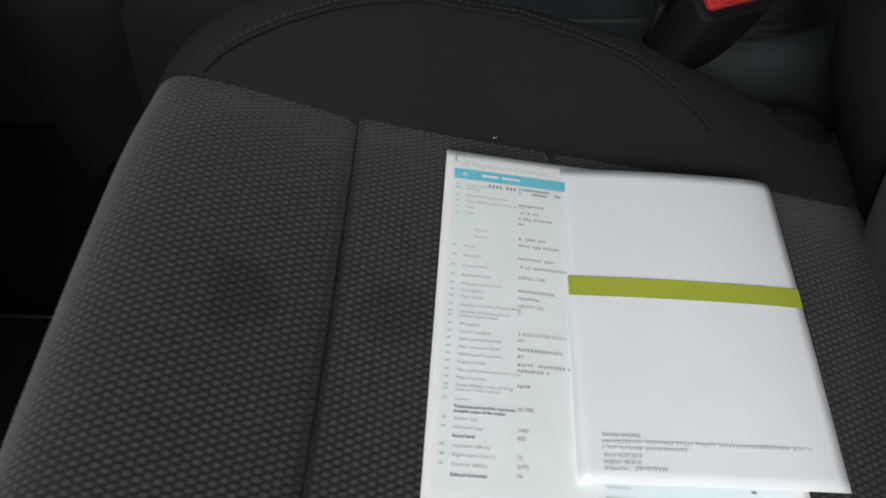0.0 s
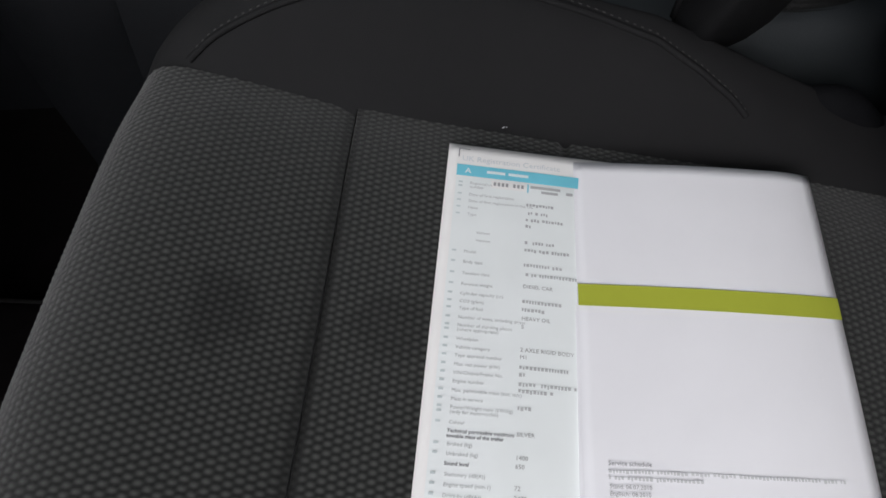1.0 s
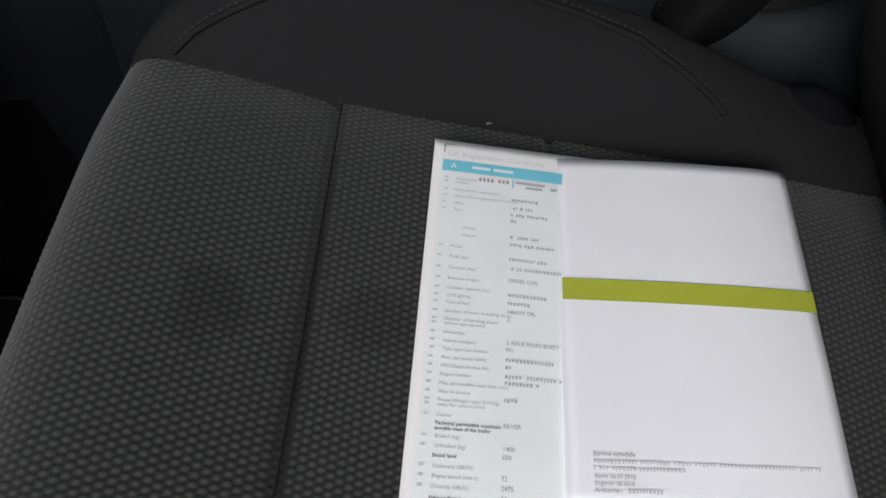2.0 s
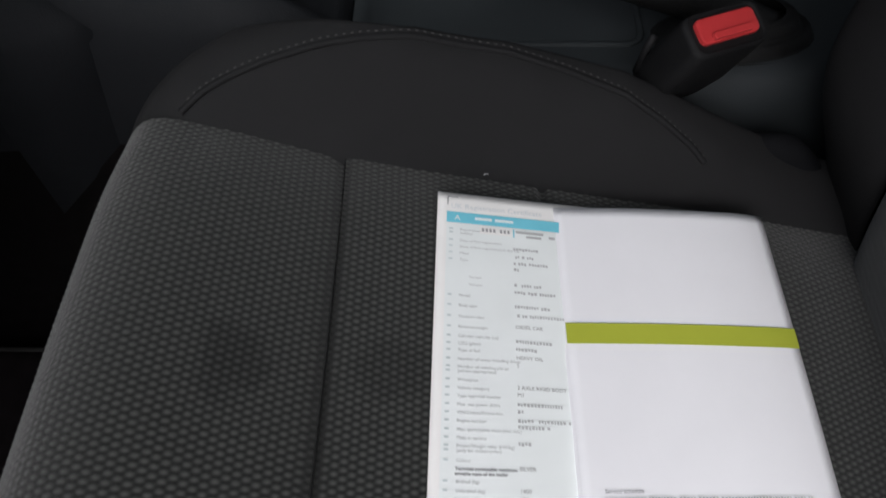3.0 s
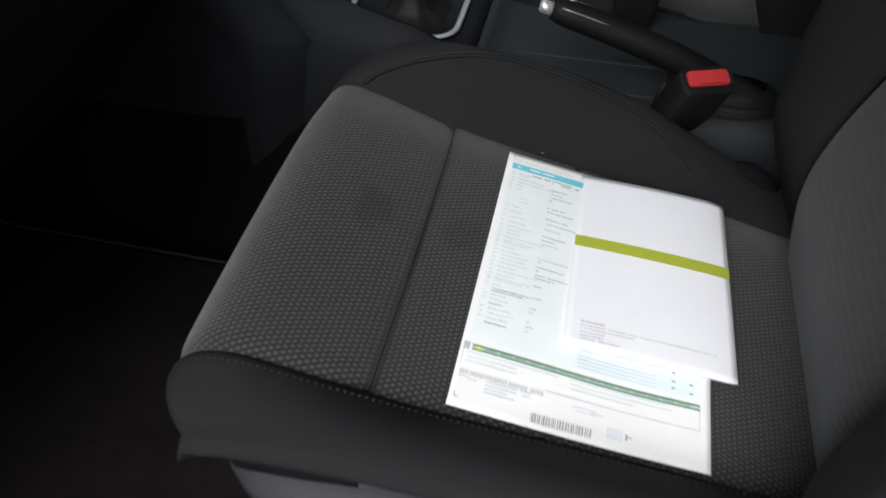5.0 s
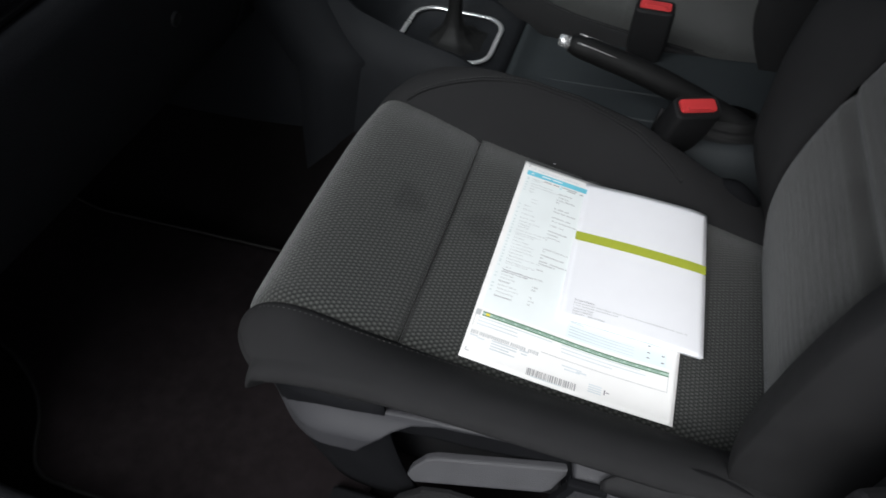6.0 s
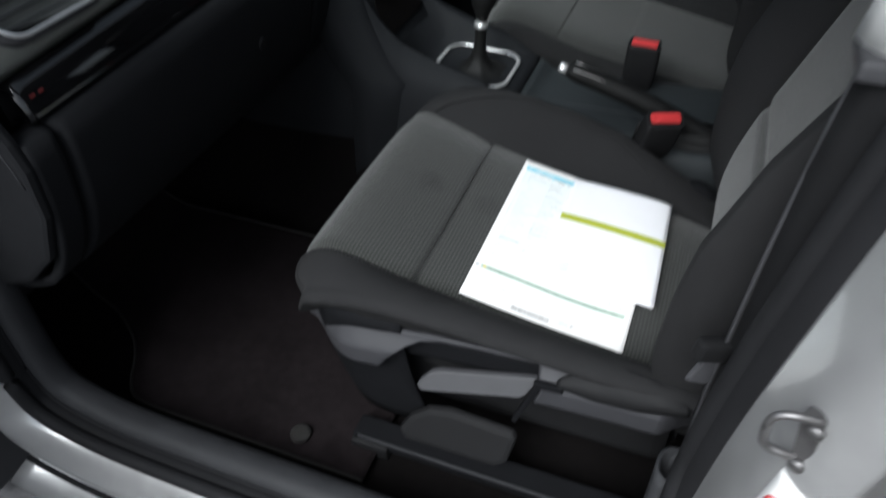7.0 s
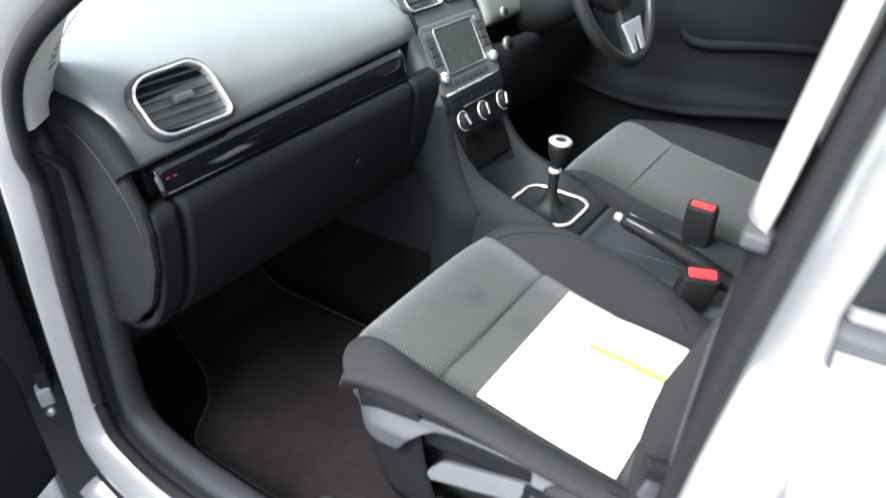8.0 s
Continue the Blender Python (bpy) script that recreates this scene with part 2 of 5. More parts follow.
def block(name, size, m, mat, parent=None, label="", bevel=0.003, seg=2, smooth=True):
    """A box of that size about the pose m, with rounded edges."""
    bm = bmesh.new()
    bmesh.ops.create_cube(bm, size=1.0)
    bmesh.ops.scale(bm, vec=size, verts=bm.verts)
    if bevel:
        bmesh.ops.bevel(bm, geom=bm.edges[:], offset=min(bevel, min(size) * 0.49), segments=seg, affect="EDGES", profile=0.6)
    bmesh.ops.transform(bm, matrix=m, verts=bm.verts)
    return part(name, bm, mat, parent, label, False)


def prism(name, outline, depth, m, mat, parent=None, label="", bevel=0.002):
    """A flat outline (local x, y) given depth along local z, about the pose m, with rounded edges."""
    bm = bmesh.new()
    f = bm.faces.new([bm.verts.new((x, y, 0)) for x, y in outline])
    r = bmesh.ops.extrude_face_region(bm, geom=[f])
    bmesh.ops.translate(bm, vec=(0, 0, depth), verts=[g for g in r["geom"] if isinstance(g, bmesh.types.BMVert)])
    if bevel:
        e = [e for e in bm.edges if len(e.link_faces) == 2 and e.calc_face_angle(0) > 0.5]
        bmesh.ops.bevel(bm, geom=e, offset=bevel, segments=2, affect="EDGES", profile=0.6)
    bmesh.ops.transform(bm, matrix=m, verts=bm.verts)
    return part(name, bm, mat, parent, label)


def lathe(name, profile, m, mat, parent=None, label="", sides=24):
    """A turned body: radius and height pairs about the local z of the pose m."""
    w = np.linspace(0, 2 * np.pi, sides, endpoint=False)
    P = np.array([[(r * np.cos(a), r * np.sin(a), h) for a in w] for r, h in profile])
    v = [m @ Vector(p) for p in P.reshape(-1, 3)]
    f = list(map(tuple, grid_faces(len(profile), sides, True)))
    f += [tuple(range(sides))[::-1], tuple(range((len(profile) - 1) * sides, len(profile) * sides))]
    ob = raw(name, v, f, mat, parent, label)
    return ob


def rounded(w, h, r, n=5):
    """A rectangle with round corners, about the middle."""
    out = []
    for cx, cy, a0 in ((w / 2 - r, h / 2 - r, 0), (-w / 2 + r, h / 2 - r, 90), (-w / 2 + r, -h / 2 + r, 180), (w / 2 - r, -h / 2 + r, 270)):
        for k in range(n + 1):
            a = radians(a0 + 90 * k / n)
            out.append((cx + r * math.cos(a), cy + r * math.sin(a)))
    return out


def corners(w, h, radii, n=5):
    """A rectangle about the middle with a radius for each corner, from the top at high x round to the left."""
    out = []
    for (sx_, sy_, a0), r in zip(((1, 1, 0), (-1, 1, 90), (-1, -1, 180), (1, -1, 270)), radii):
        for k in range(n + 1):
            a = radians(a0 + 90 * k / n)
            out.append((sx_ * (w / 2 - r) + r * math.cos(a), sy_ * (h / 2 - r) + r * math.sin(a)))
    return out


def facing(origin, normal, up=(0, 0, 1)):
    """A pose whose local z is the normal and whose local y leans towards up."""
    z = Vector(normal).normalized()
    x = Vector(up).cross(z).normalized()
    y = z.cross(x)
    return Matrix.Translation(origin) @ Matrix((x, y, z)).transposed().to_4x4()


def smoothstep(a, b, x):
    t = np.clip((np.asarray(x, float) - a) / (b - a), 0, 1)
    return t * t * (3 - 2 * t)



# ================= the ground outside and the body of the car =================
gx = np.linspace(-1, 1, 61)
gx = np.sign(gx) * np.abs(gx) ** 4 * 1500
G = np.array([[(x, y, 0.0) for y in gx] for x in gx])
tagged(sheet("ground", G, ASPHALT, None, "", True), "dark grey asphalt ground beside the parked car", "ground", "", "structure")

car_body = thing("car", (0.5, 0.84, 0.0), "silver painted car body with an open front doorway", "car")
YC = 0.84

# doorway outline in x and z, from the front top by the sill to the rear top
DOOR = curve_through([(0.030, 1.308), (-0.112, 1.210), (-0.256, 1.126), (-0.318, 1.094), (-0.375, 1.062), (-0.425, 1.026), (-0.457, 0.993), (-0.480, 0.950), (-0.491, 0.90), (-0.504, 0.80), (-0.523, 0.70), (-0.538, 0.60), (-0.549, 0.50), (-0.552, 0.435), (-0.536, 0.382), (-0.48, 0.352),
                      (-0.40, 0.340), (-0.25, 0.338), (-0.1, 0.338), (0.1, 0.340), (0.20, 0.352), (0.262, 0.395), (0.284, 0.48), (0.303, 0.70), (0.322, 0.85), (0.345, 1.0), (0.360, 1.10), (0.384, 1.24), (0.345, 1.325), (0.22, 1.362), (0.12, 1.35), (0.030, 1.308)], 260)
tang = np.gradient(DOOR, axis=0)
tang /= np.linalg.norm(tang, axis=1)[:, None]
OUT = np.stack([-tang[:, 1], tang[:, 0]], -1)
if ((OUT * (DOOR - DOOR.mean(0))).sum(1)).mean() < 0:
    OUT = -OUT


# the painted flange is narrow beside the hinges
NARROW = 1 - 0.70 * smoothstep(1.0, 0.90, DOOR[:, 1]) * smoothstep(0.36, 0.46, DOOR[:, 1]) * (DOOR[:, 0] < 0)

# and the seal sits deeper along the centre pillar
DEEP = 0.092 * smoothstep(0.40, 0.60, DOOR[:, 1]) * (DOOR[:, 0] > 0.2)


# the seal is slimmer along the front pillar
SLIM = 0.74 * smoothstep(0.86, 0.905, DOOR[:, 1]) * (DOOR[:, 0] < 0.05)


def around(profile, lo=0, hi=None):
    """Sweep (outward, y) pairs round the doorway."""
    d, o, c, e = DOOR[lo:hi], OUT[lo:hi], NARROW[lo:hi], DEEP[lo:hi]
    slim = [1 - q for q in SLIM[lo:hi]]
    return np.array([[(d[k, 0] + n * o[k, 0] * (c[k] if n > 0 else 1), (y if y < 0.066 or n > 0.02 else 0.066 + (y - 0.066) * slim[k]) + e[k] * math.exp(-max(n, 0) / 0.006), d[k, 1] + n * o[k, 1] * (c[k] if n > 0 else 1)) for n, y in profile] for k in range(len(d))])


jamb = curve_through([(0.0, 0.075), (0.003, 0.066), (0.012, 0.057), (0.028, 0.047), (0.042, 0.041), (0.047, 0.042), (0.050, 0.050)], 20)
beyond = curve_through([(0.050, 0.050), (0.056, 0.066), (0.070, 0.076), (0.10, 0.079), (0.13, 0.080)], 10)
recess = curve_through([(0.050, 0.050), (0.060, 0.066), (0.09, 0.080), (0.15, 0.086), (0.22, 0.0875)], 12)
k_front = int(np.argmin(np.abs(DOOR[:, 0] + 0.568) + np.abs(DOOR[:, 1] - 0.435)))
k_rear = int(np.argmin(np.abs(DOOR[:, 0] - 0.26) + np.abs(DOOR[:, 1] - 0.395)))
sheet("door_jamb", around(jamb), SILVER, car_body, "silver painted door jamb", thick=0.003)
k_up = int(np.argmin(np.abs(DOOR[:130, 1] - 0.93)))
sheet("hinge_recess", around(recess, k_up, k_front + 6), SILVER, car_body, "silver painted hinge pillar")
sheet("pillar_face", around(beyond, k_rear - 2, 240), SILVER, car_body, "silver outer pillar face")
sheet("upper_face", around([(0.050, 0.050), (0.06, 0.03), (0.075, 0.012), (0.10, 0.004), (0.14, 0.010)], 0, k_up + 1), SILVER, car_body, "silver outer face of the front pillar")
outer = curve_through([(0.040, 0.060), (0.044, 0.036), (0.050, 0.022), (0.060, 0.010), (0.074, 0.004), (0.090, 0.010), (0.11, 0.035), (0.13, 0.08)], 20)
sheet("rocker_panel", around(outer, k_front + 6, k_rear + 6), SILVER, car_body, "silver rocker panel under the doorway", thick=0.003)
tube("sill_gap_seal", around([(0.046, 0.036)], k_front + 6, k_rear + 6)[:, 0], 0.0045, RUBBER, car_body, "thin black gap seal")
seal = thing("door_seal", (0, 0.09, 0.34), "black rubber weather seal round the doorway", "seal", "", "structure")
tube("seal_bead", around([(-0.004, 0.078)])[:, 0], 0.0105, RUBBER, seal, sides=12)
sheet("seal_lip", around([(0.004, 0.080), (-0.004, 0.088), (-0.006, 0.098), (-0.001, 0.106), (0.004, 0.118), (0.004, 0.135)]), RUBBER, seal, thick=0.003)
tube("seal_edge", around([(-0.005, 0.103)])[:, 0], 0.0035, RUBBER, seal, sides=8)

# inside: scuff plate, floor, bulkhead, tunnel
k_kick = int(np.argmin(np.abs(DOOR[:130, 1] - 0.940)))
scuff_profile = curve_through([(0.004, 0.107), (-0.012, 0.110), (-0.0175, 0.117), (-0.018, 0.130), (-0.015, 0.140), (-0.002, 0.148), (0.070, 0.154)], 18)
S = around(scuff_profile, k_kick, k_rear + 12)
taper = smoothstep(-2, 24, np.arange(len(S)))[:, None, None]
S = S[:, :1] + (S - S[:, :1]) * taper
tagged(sheet("scuff_plate", S, SCUFF, None, "", False, thick=0.004), "dark grey plastic scuff plate along the inner sill", "scuff plate", "", "structure")
rib_line = np.array([(x, 0.126, 0.3575) for x in np.linspace(-0.40, 0.22, 12)])
tube("scuff_ridge", rib_line, 0.0025, SCUFF, bpy.data.objects["scuff_plate"], "raised ridge")

fx, fy = np.linspace(-1.05, 1.98, 120), np.linspace(0.12, 1.62, 72)


def floor_z(x, y):
    z = 0.262 + 0.004 * np.sin(9 * x + 4 * y) + 0.003 * np.sin(23 * y - 11 * x)
    z = z + 0.20 * smoothstep(-0.72, -1.0, x)
    z = z + 0.20 * smoothstep(0.17, 0.08, np.abs(y - 0.86))
    return z + 0.10 * smoothstep(0.45, 0.8, x)


F = np.array([[(x, y, float(floor_z(x, y))) for y in fy] for x in fx])
tagged(sheet("floor", F, CARPET, None, "", True, thick=0.01), "black carpeted car floor with a centre tunnel", "floor", "", "structure")


def wall(name, outline, axis, at, thick, mat, label):
    """A flat panel: outline in the two other axes."""
    bm = bmesh.new()
    vs = []
    for a, b in outline:
        vs.append(bm.verts.new((at, a, b) if axis == "x" else (a, at, b) if axis == "y" else (a, b, at)))
    f = bm.faces.new(vs)
    r = bmesh.ops.extrude_face_region(bm, geom=[f])
    d = {"x": (thick, 0, 0), "y": (0, thick, 0), "z": (0, 0, thick)}[axis]
    bmesh.ops.translate(bm, vec=d, verts=[g for g in r["geom"] if isinstance(g, bmesh.types.BMVert)])
    return tagged(part(name, bm, mat), label, name.split("_")[0], "", "structure")


wall("wall_front", [(0.10, 0.25), (1.58, 0.25), (1.58, 1.0), (0.10, 1.0)], "x", -1.06, 0.02, CARPET, "black bulkhead lining in front of the footwells")
wall("wall_rear", [(0.05, 0.25), (1.62, 0.25), (1.62, 0.98), (0.05, 0.98)], "x", 2.0, 0.03, PLASTIC, "dark rear wall of the cabin")
# near side: kick panel in front of the doorway, rear quarter behind the pillar
wall("kick_panel", [(-1.06, 0.26), (-0.535, 0.26), (-0.56, 0.40), (-0.562, 0.50), (-0.548, 0.60), (-0.515, 0.77), (-0.49, 0.90), (-0.60, 0.95), (-1.06, 0.97)], "y", 0.136, 0.012, PLASTIC, "black plastic kick panel beside the footwell")
# roof and windscreen frame
rx = curve_through([(-0.02, 1.375), (0.15, 1.42), (0.6, 1.455), (1.2, 1.44), (1.8, 1.37)], 24)
R = np.array([[(x, y, z - 0.06 * ((y - YC) / 0.62) ** 4) for y in np.linspace(0.20, 1.48, 26)] for x, z in rx])
tagged(sheet("ceiling", R, HEADLINER, None, "", True, thick=0.03), "pale cloth headliner under the car roof", "ceiling", "", "structure")
rail = np.array([[(x, 0.20 - 0.12 * k, z - 0.055 - 0.05 * k) for k in (0, 0.5, 1.0)] for x, z in rx])
sheet("roof_rail", rail, SILVER, car_body, "silver roof rail over the doorway", thick=0.01)
rail2 = rail.copy()
rail2[:, :, 1] = 2 * YC - rail2[:, :, 1]
sheet("roof_rail", rail2, SILVER, car_body, "silver roof rail over the doorway", thick=0.01)

# windscreen with its black dotted border
wl = lambda k, y: (-1.02 + 1.0 * k, y, 1.005 + 0.37 * k)
W = np.array([[wl(k, 0.155 + 0.04 * k + (1.37 - 0.08 * k) * q) for q in np.linspace(0, 1, 14)] for k in np.linspace(0, 1, 12)])
W[:, :, 0] -= 0.10 * (1 - ((np.linspace(0, 1, 14) - 0.5) * 2) ** 2)[None, :]
pane = sheet("windscreen_glass", W, GLASS, None)
tagged(pane, "clear curved windscreen glass over the dashboard", "windscreen", "", "structure")

# front pillar trim, pale, with the dotted border of the glass beside it
apil = thing("front_pillar_trim", (-0.43, 0.13, 0.94), "pale grey plastic trim on the sloping front pillar", "pillar trim", "", "structure")
k_ap = int(np.argmin(np.abs(DOOR[:130, 1] - 0.930)))
ap, apo = DOOR[:k_ap + 1], OUT[:k_ap + 1]
TRIM = ((0.002, 0.080), (-0.003, 0.085), (-0.002, 0.091), (0.004, 0.101), (0.013, 0.115), (0.025, 0.132), (0.040, 0.155))
T1 = []
for k in range(len(ap)):
    T1.append([(ap[k, 0] + n * apo[k, 0], y, ap[k, 1] + n * apo[k, 1]) for n, y in TRIM])
sheet("trim_shell", T1, PALETRIM, apil)
rng = random.Random(4)
dots_v, dots_f = [], []
along = Vector((0.40, 0.90))
for k in range(3, sum(1 for p in ap if p[1] > 0.988)):
    tv, ov = Vector((tang[k, 0], 0, tang[k, 1])), Vector((apo[k, 0], 0, apo[k, 1]))
    sv = ov * along.x + Vector((0, along.y, 0))
    for row in range(4):
        if rng.random() < 0.15:
            continue
        n_, y_ = np.interp(row, (0, 3), (0.0115, 0.0185)), np.interp(row, (0, 3), (0.1125, 0.1235))
        c = Vector((ap[k, 0], y_, ap[k, 1])) + ov * (n_ - 0.0085) + Vector((0, 0.0030, 0))
        r, b0 = rng.uniform(0.0014, 0.0020), len(dots_v)
        dots_v += [c - tv * r * 1.3 - sv * r, c + tv * r * 1.3 - sv * r, c + tv * r * 1.3 + sv * r, c - tv * r * 1.3 + sv * r]
        dots_f.append(tuple(range(b0, b0 + 4)))
tagged(raw("border_dots", dots_v, dots_f, RUBBER, apil, "black printed dots"), kind="stuff")

# centre pillar: black lower trim, pale upper trim, silver outside with striker, label and bumps
bpil = thing("centre_pillar_trim", (0.31, 0.15, 0.37), "black lower and pale upper plastic trim on the centre pillar", "pillar trim", "", "structure")


def pillar_in(z):
    return float(np.interp(z, (0.34, 0.70, 0.80, 0.866, 0.93, 0.982, 0.991, 1.05, 1.135, 1.33), (0.283, 0.290, 0.296, 0.300, 0.306, 0.311, 0.322, 0.335, 0.349, 0.385)))


def pillar_seal(z):
    return float(np.interp(z, (0.3, 0.7, 0.85, 1.0, 1.12, 1.35), (0.284, 0.304, 0.326, 0.351, 0.365, 0.398)))


Bz = np.linspace(0.34, 1.33, 100)
lower = []
for z in Bz:
    a, b = pillar_seal(z), pillar_in(z)
    dy = 0.080 * float(smoothstep(0.60, 0.40, z))
    up_ = float(smoothstep(0.982, 0.991, z))
    lower.append([(a + 0.004, 0.176 - dy, z), (a - 0.006, 0.186 - dy, z), (b + 0.010, 0.196 - dy, z), (b + 0.002, 0.205 - dy, z), (b + 0.004 + 0.008 * up_, 0.214, z), (b + 0.014 + 0.02 * up_, 0.222, z), (b + 0.05, 0.230, z), (b + 0.12, 0.234, z)])
sheet("lower_trim", lower, PLASTIC, bpil, "black plastic lower pillar trim", thick=0.004)
Uz = np.linspace(0.992, 1.34, 14)
upper = []
for z in Uz:
    a = 0.306 + 0.16 * (z - 1.0)
    upper.append([(a + 0.016, 0.192, z), (a + 0.010, 0.197, z), (a + 0.004, 0.205, z), (a, 0.214, z), (a + 0.004, 0.222, z), (a + 0.02, 0.231, z), (a + 0.10, 0.240, z)])
sheet("upper_trim", upper, DIMTRIM, bpil, "pale grey upper pillar trim", thick=0.004)
block("trim_joint", (0.020, 0.050, 0.014), pose(0.314, 0.208, 0.986), GREYPLASTIC, bpil, "grey joint strip", 0.004)

# seat belt hanging along the pillar
belt = thing("seat_belt", (0.285, 0.19, 0.40), "dark grey webbing seat belt hanging beside the centre pillar", "seat belt")
BP = curve_through([(0.350, 0.238, 1.28), (0.328, 0.228, 1.05), (0.313, 0.213, 0.90), (0.304, 0.207, 0.76), (0.298, 0.209, 0.60), (0.300, 0.212, 0.42)], 30)
Wb = []
for k, p in enumerate(BP):
    tw = 0.5 + 0.15 * math.sin(k * 0.3)
    Wb.append([(p[0] + 0.012 * q * math.cos(tw), p[1] + 0.020 * q * math.sin(tw), p[2]) for q in (-1, -0.5, 0, 0.5, 1)])
sheet("webbing", Wb, PLAINCLOTH, belt, thick=0.0016)
# grey bead along the belt edge paints in its highlight
tube("webbing_highlight", np.array([w[0] for w in Wb]), 0.0016, GREYPLASTIC, belt, "lighter bead drawn as the belt's highlight")
block("tongue", (0.022, 0.006, 0.04), pose(0.284, 0.198, 0.696, 0, 20, 25), GREYPLASTIC, belt, "dark grey belt tongue", 0.004)
block("tongue_grip", (0.034, 0.014, 0.022), pose(0.284, 0.196, 0.722, 0, 10, 25), PLASTIC, belt, "black plastic tongue grip", 0.005)

striker = thing("door_striker", (0.330, 0.063, 0.785), "dull steel door striker loop bolted to the pillar", "striker")
block("plate", (0.013, 0.010, 0.048), pose(0.332, 0.064, 0.809, 0, -8, -30), DULLSTEEL, striker, "steel back plate", 0.002)
tube("loop", curve_through([(0.332, 0.062, 0.831), (0.319, 0.060, 0.834), (0.310, 0.060, 0.831), (0.306, 0.060, 0.823), (0.307, 0.060, 0.806), (0.311, 0.060, 0.799), (0.320, 0.060, 0.796), (0.332, 0.062, 0.792)], 30), 0.0028, DULLSTEEL, striker, "steel loop")
for dz in (-0.018, 0.018):
    lathe("bolt", [(0.005, 0), (0.005, 0.003), (0.003, 0.004)], facing((0.3305, 0.0585, 0.809 + dz), (-0.5, -0.86, 0)), DULLSTEEL, striker, "bolt head")


def on_jamb(n, z, lift):
    """A place on the pillar jamb: n away from the seal, at the height z."""
    up = slice(k_rear + 2, 215)
    x, ox, oz, deep_ = (float(np.interp(z, DOOR[up, 1], a[up])) for a in (DOOR[:, 0], OUT[:, 0], OUT[:, 1], DEEP))
    return (x + n * ox, float(np.interp(n, jamb[:, 0], jamb[:, 1])) + deep_ * math.exp(-n / 0.006) - lift, z + n * oz)


label_1 = thing("sticker", on_jamb(0.030, 0.73, 0.001), "white warning sticker with red ring and yellow stripe", "sticker")
sheet("paper", [[on_jamb(n, z, 0.0012) for n in np.linspace(0.014, 0.046, 9)] for z in np.linspace(0.706, 0.778, 8)], FORMWHITE, label_1, thick=0.0005)
tube("ring", [on_jamb(0.026 + 0.010 * math.cos(a), 0.747 + 0.012 * math.sin(a), 0.0018) for a in np.linspace(0, 2 * math.pi, 28, endpoint=False)], 0.0011, RED, label_1, "red printed ring", 6, True)
sheet("stripe", [[on_jamb(n, z, 0.0018) for n in (0.0395, 0.0420, 0.0445)] for z in np.linspace(0.709, 0.776, 8)], YELLOW, label_1, "yellow stripe")

# rear door, shut, behind the pillar
rd = thing("rear_door", (0.75, 0.0, 0.25), "silver painted rear car door, shut", "car door")
DP = curve_through([(0.03, 1.037), (-0.002, 1.02), (-0.020, 0.90), (-0.024, 0.80), (-0.024, 0.62), (-0.016, 0.56), (-0.018, 0.40), (0.01, 0.26)], 26)
RD = np.array([[(x, y, z) for y, z in DP] for x in np.linspace(0.378, 1.25, 30)])
sheet("door_skin", RD, SILVER, rd, "silver door skin", True, thick=0.02)
block("belt_moulding", (0.876, 0.012, 0.022), pose(0.812, 0.006, 1.046), GREYPLASTIC, rd, "grey rubber window moulding", 0.004)
prism("window_pane", [(0.386, 1.04), (1.2, 1.05), (1.1, 1.31), (0.455, 1.33)], 0.004, Matrix(((1, 0, 0, 0), (0, 0, -1, 0.05), (0, 1, 0, 0), (0, 0, 0, 1))), DARKGLASS, rd, "dark side window", 0)
prism("window_frame", [(0.374, 1.030), (0.402, 1.030), (0.468, 1.33), (0.428, 1.345)], 0.016, Matrix(((1, 0, 0, 0), (0, 0, -1, 0.052), (0, 1, 0, 0), (0, 0, 0, 1))), RUBBER, rd, "black window frame", 0.003)

# open front door, swung forward on its hinges
fd = thing("front_door", (-0.70, 0.0, 0.30), "silver front door swung wide open, black inner lining", "car door")
hinge_m = pose(-0.675, 0.03, 0, 0, 0, -66)
prof = [(0.0, 0.24), (0.0, 0.97), (1.02, 0.99), (1.05, 0.55), (0.95, 0.26)]
flat = Matrix(((1, 0, 0, 0), (0, 0, 1, 0), (0, 1, 0, 0), (0, 0, 0, 1)))
prism("door_skin", prof, 0.05, hinge_m @ pose(0, -0.10, 0) @ flat, SILVER, fd, "silver outer skin", 0.008)
prism("door_card", [(0.0, 0.25), (0.0, 0.95), (1.0, 0.97), (1.02, 0.56), (0.92, 0.27)], 0.04, hinge_m @ pose(0, -0.05, 0) @ flat, PLASTIC, fd, "black inner door lining", 0.008)
# hinges are black, not body silver: their shade is put into the colour
for z in (0.45, 0.80):
    block("hinge", (0.05, 0.02, 0.05), pose(-0.690, 0.064, z, 0, 0, -30), RUBBER, fd, "door hinge, blackened for its shade", 0.005)
block("door_check", (0.030, 0.022, 0.040), pose(-0.682, 0.052, 0.425, 0, 10, -20), SILVER, fd, "silver painted door check bracket", 0.004)
block("check_strap", (0.012, 0.070, 0.012), pose(-0.700, 0.020, 0.455, 12, 0, 14), STEEL, fd, "bare steel check strap", 0.003)
lathe("bolt", [(0.008, 0), (0.008, 0.005), (0.005, 0.007)], facing((-0.664, 0.046, 0.398), (0.7, -0.7, 0.2)), STEEL, fd, "steel bolt head", 12)
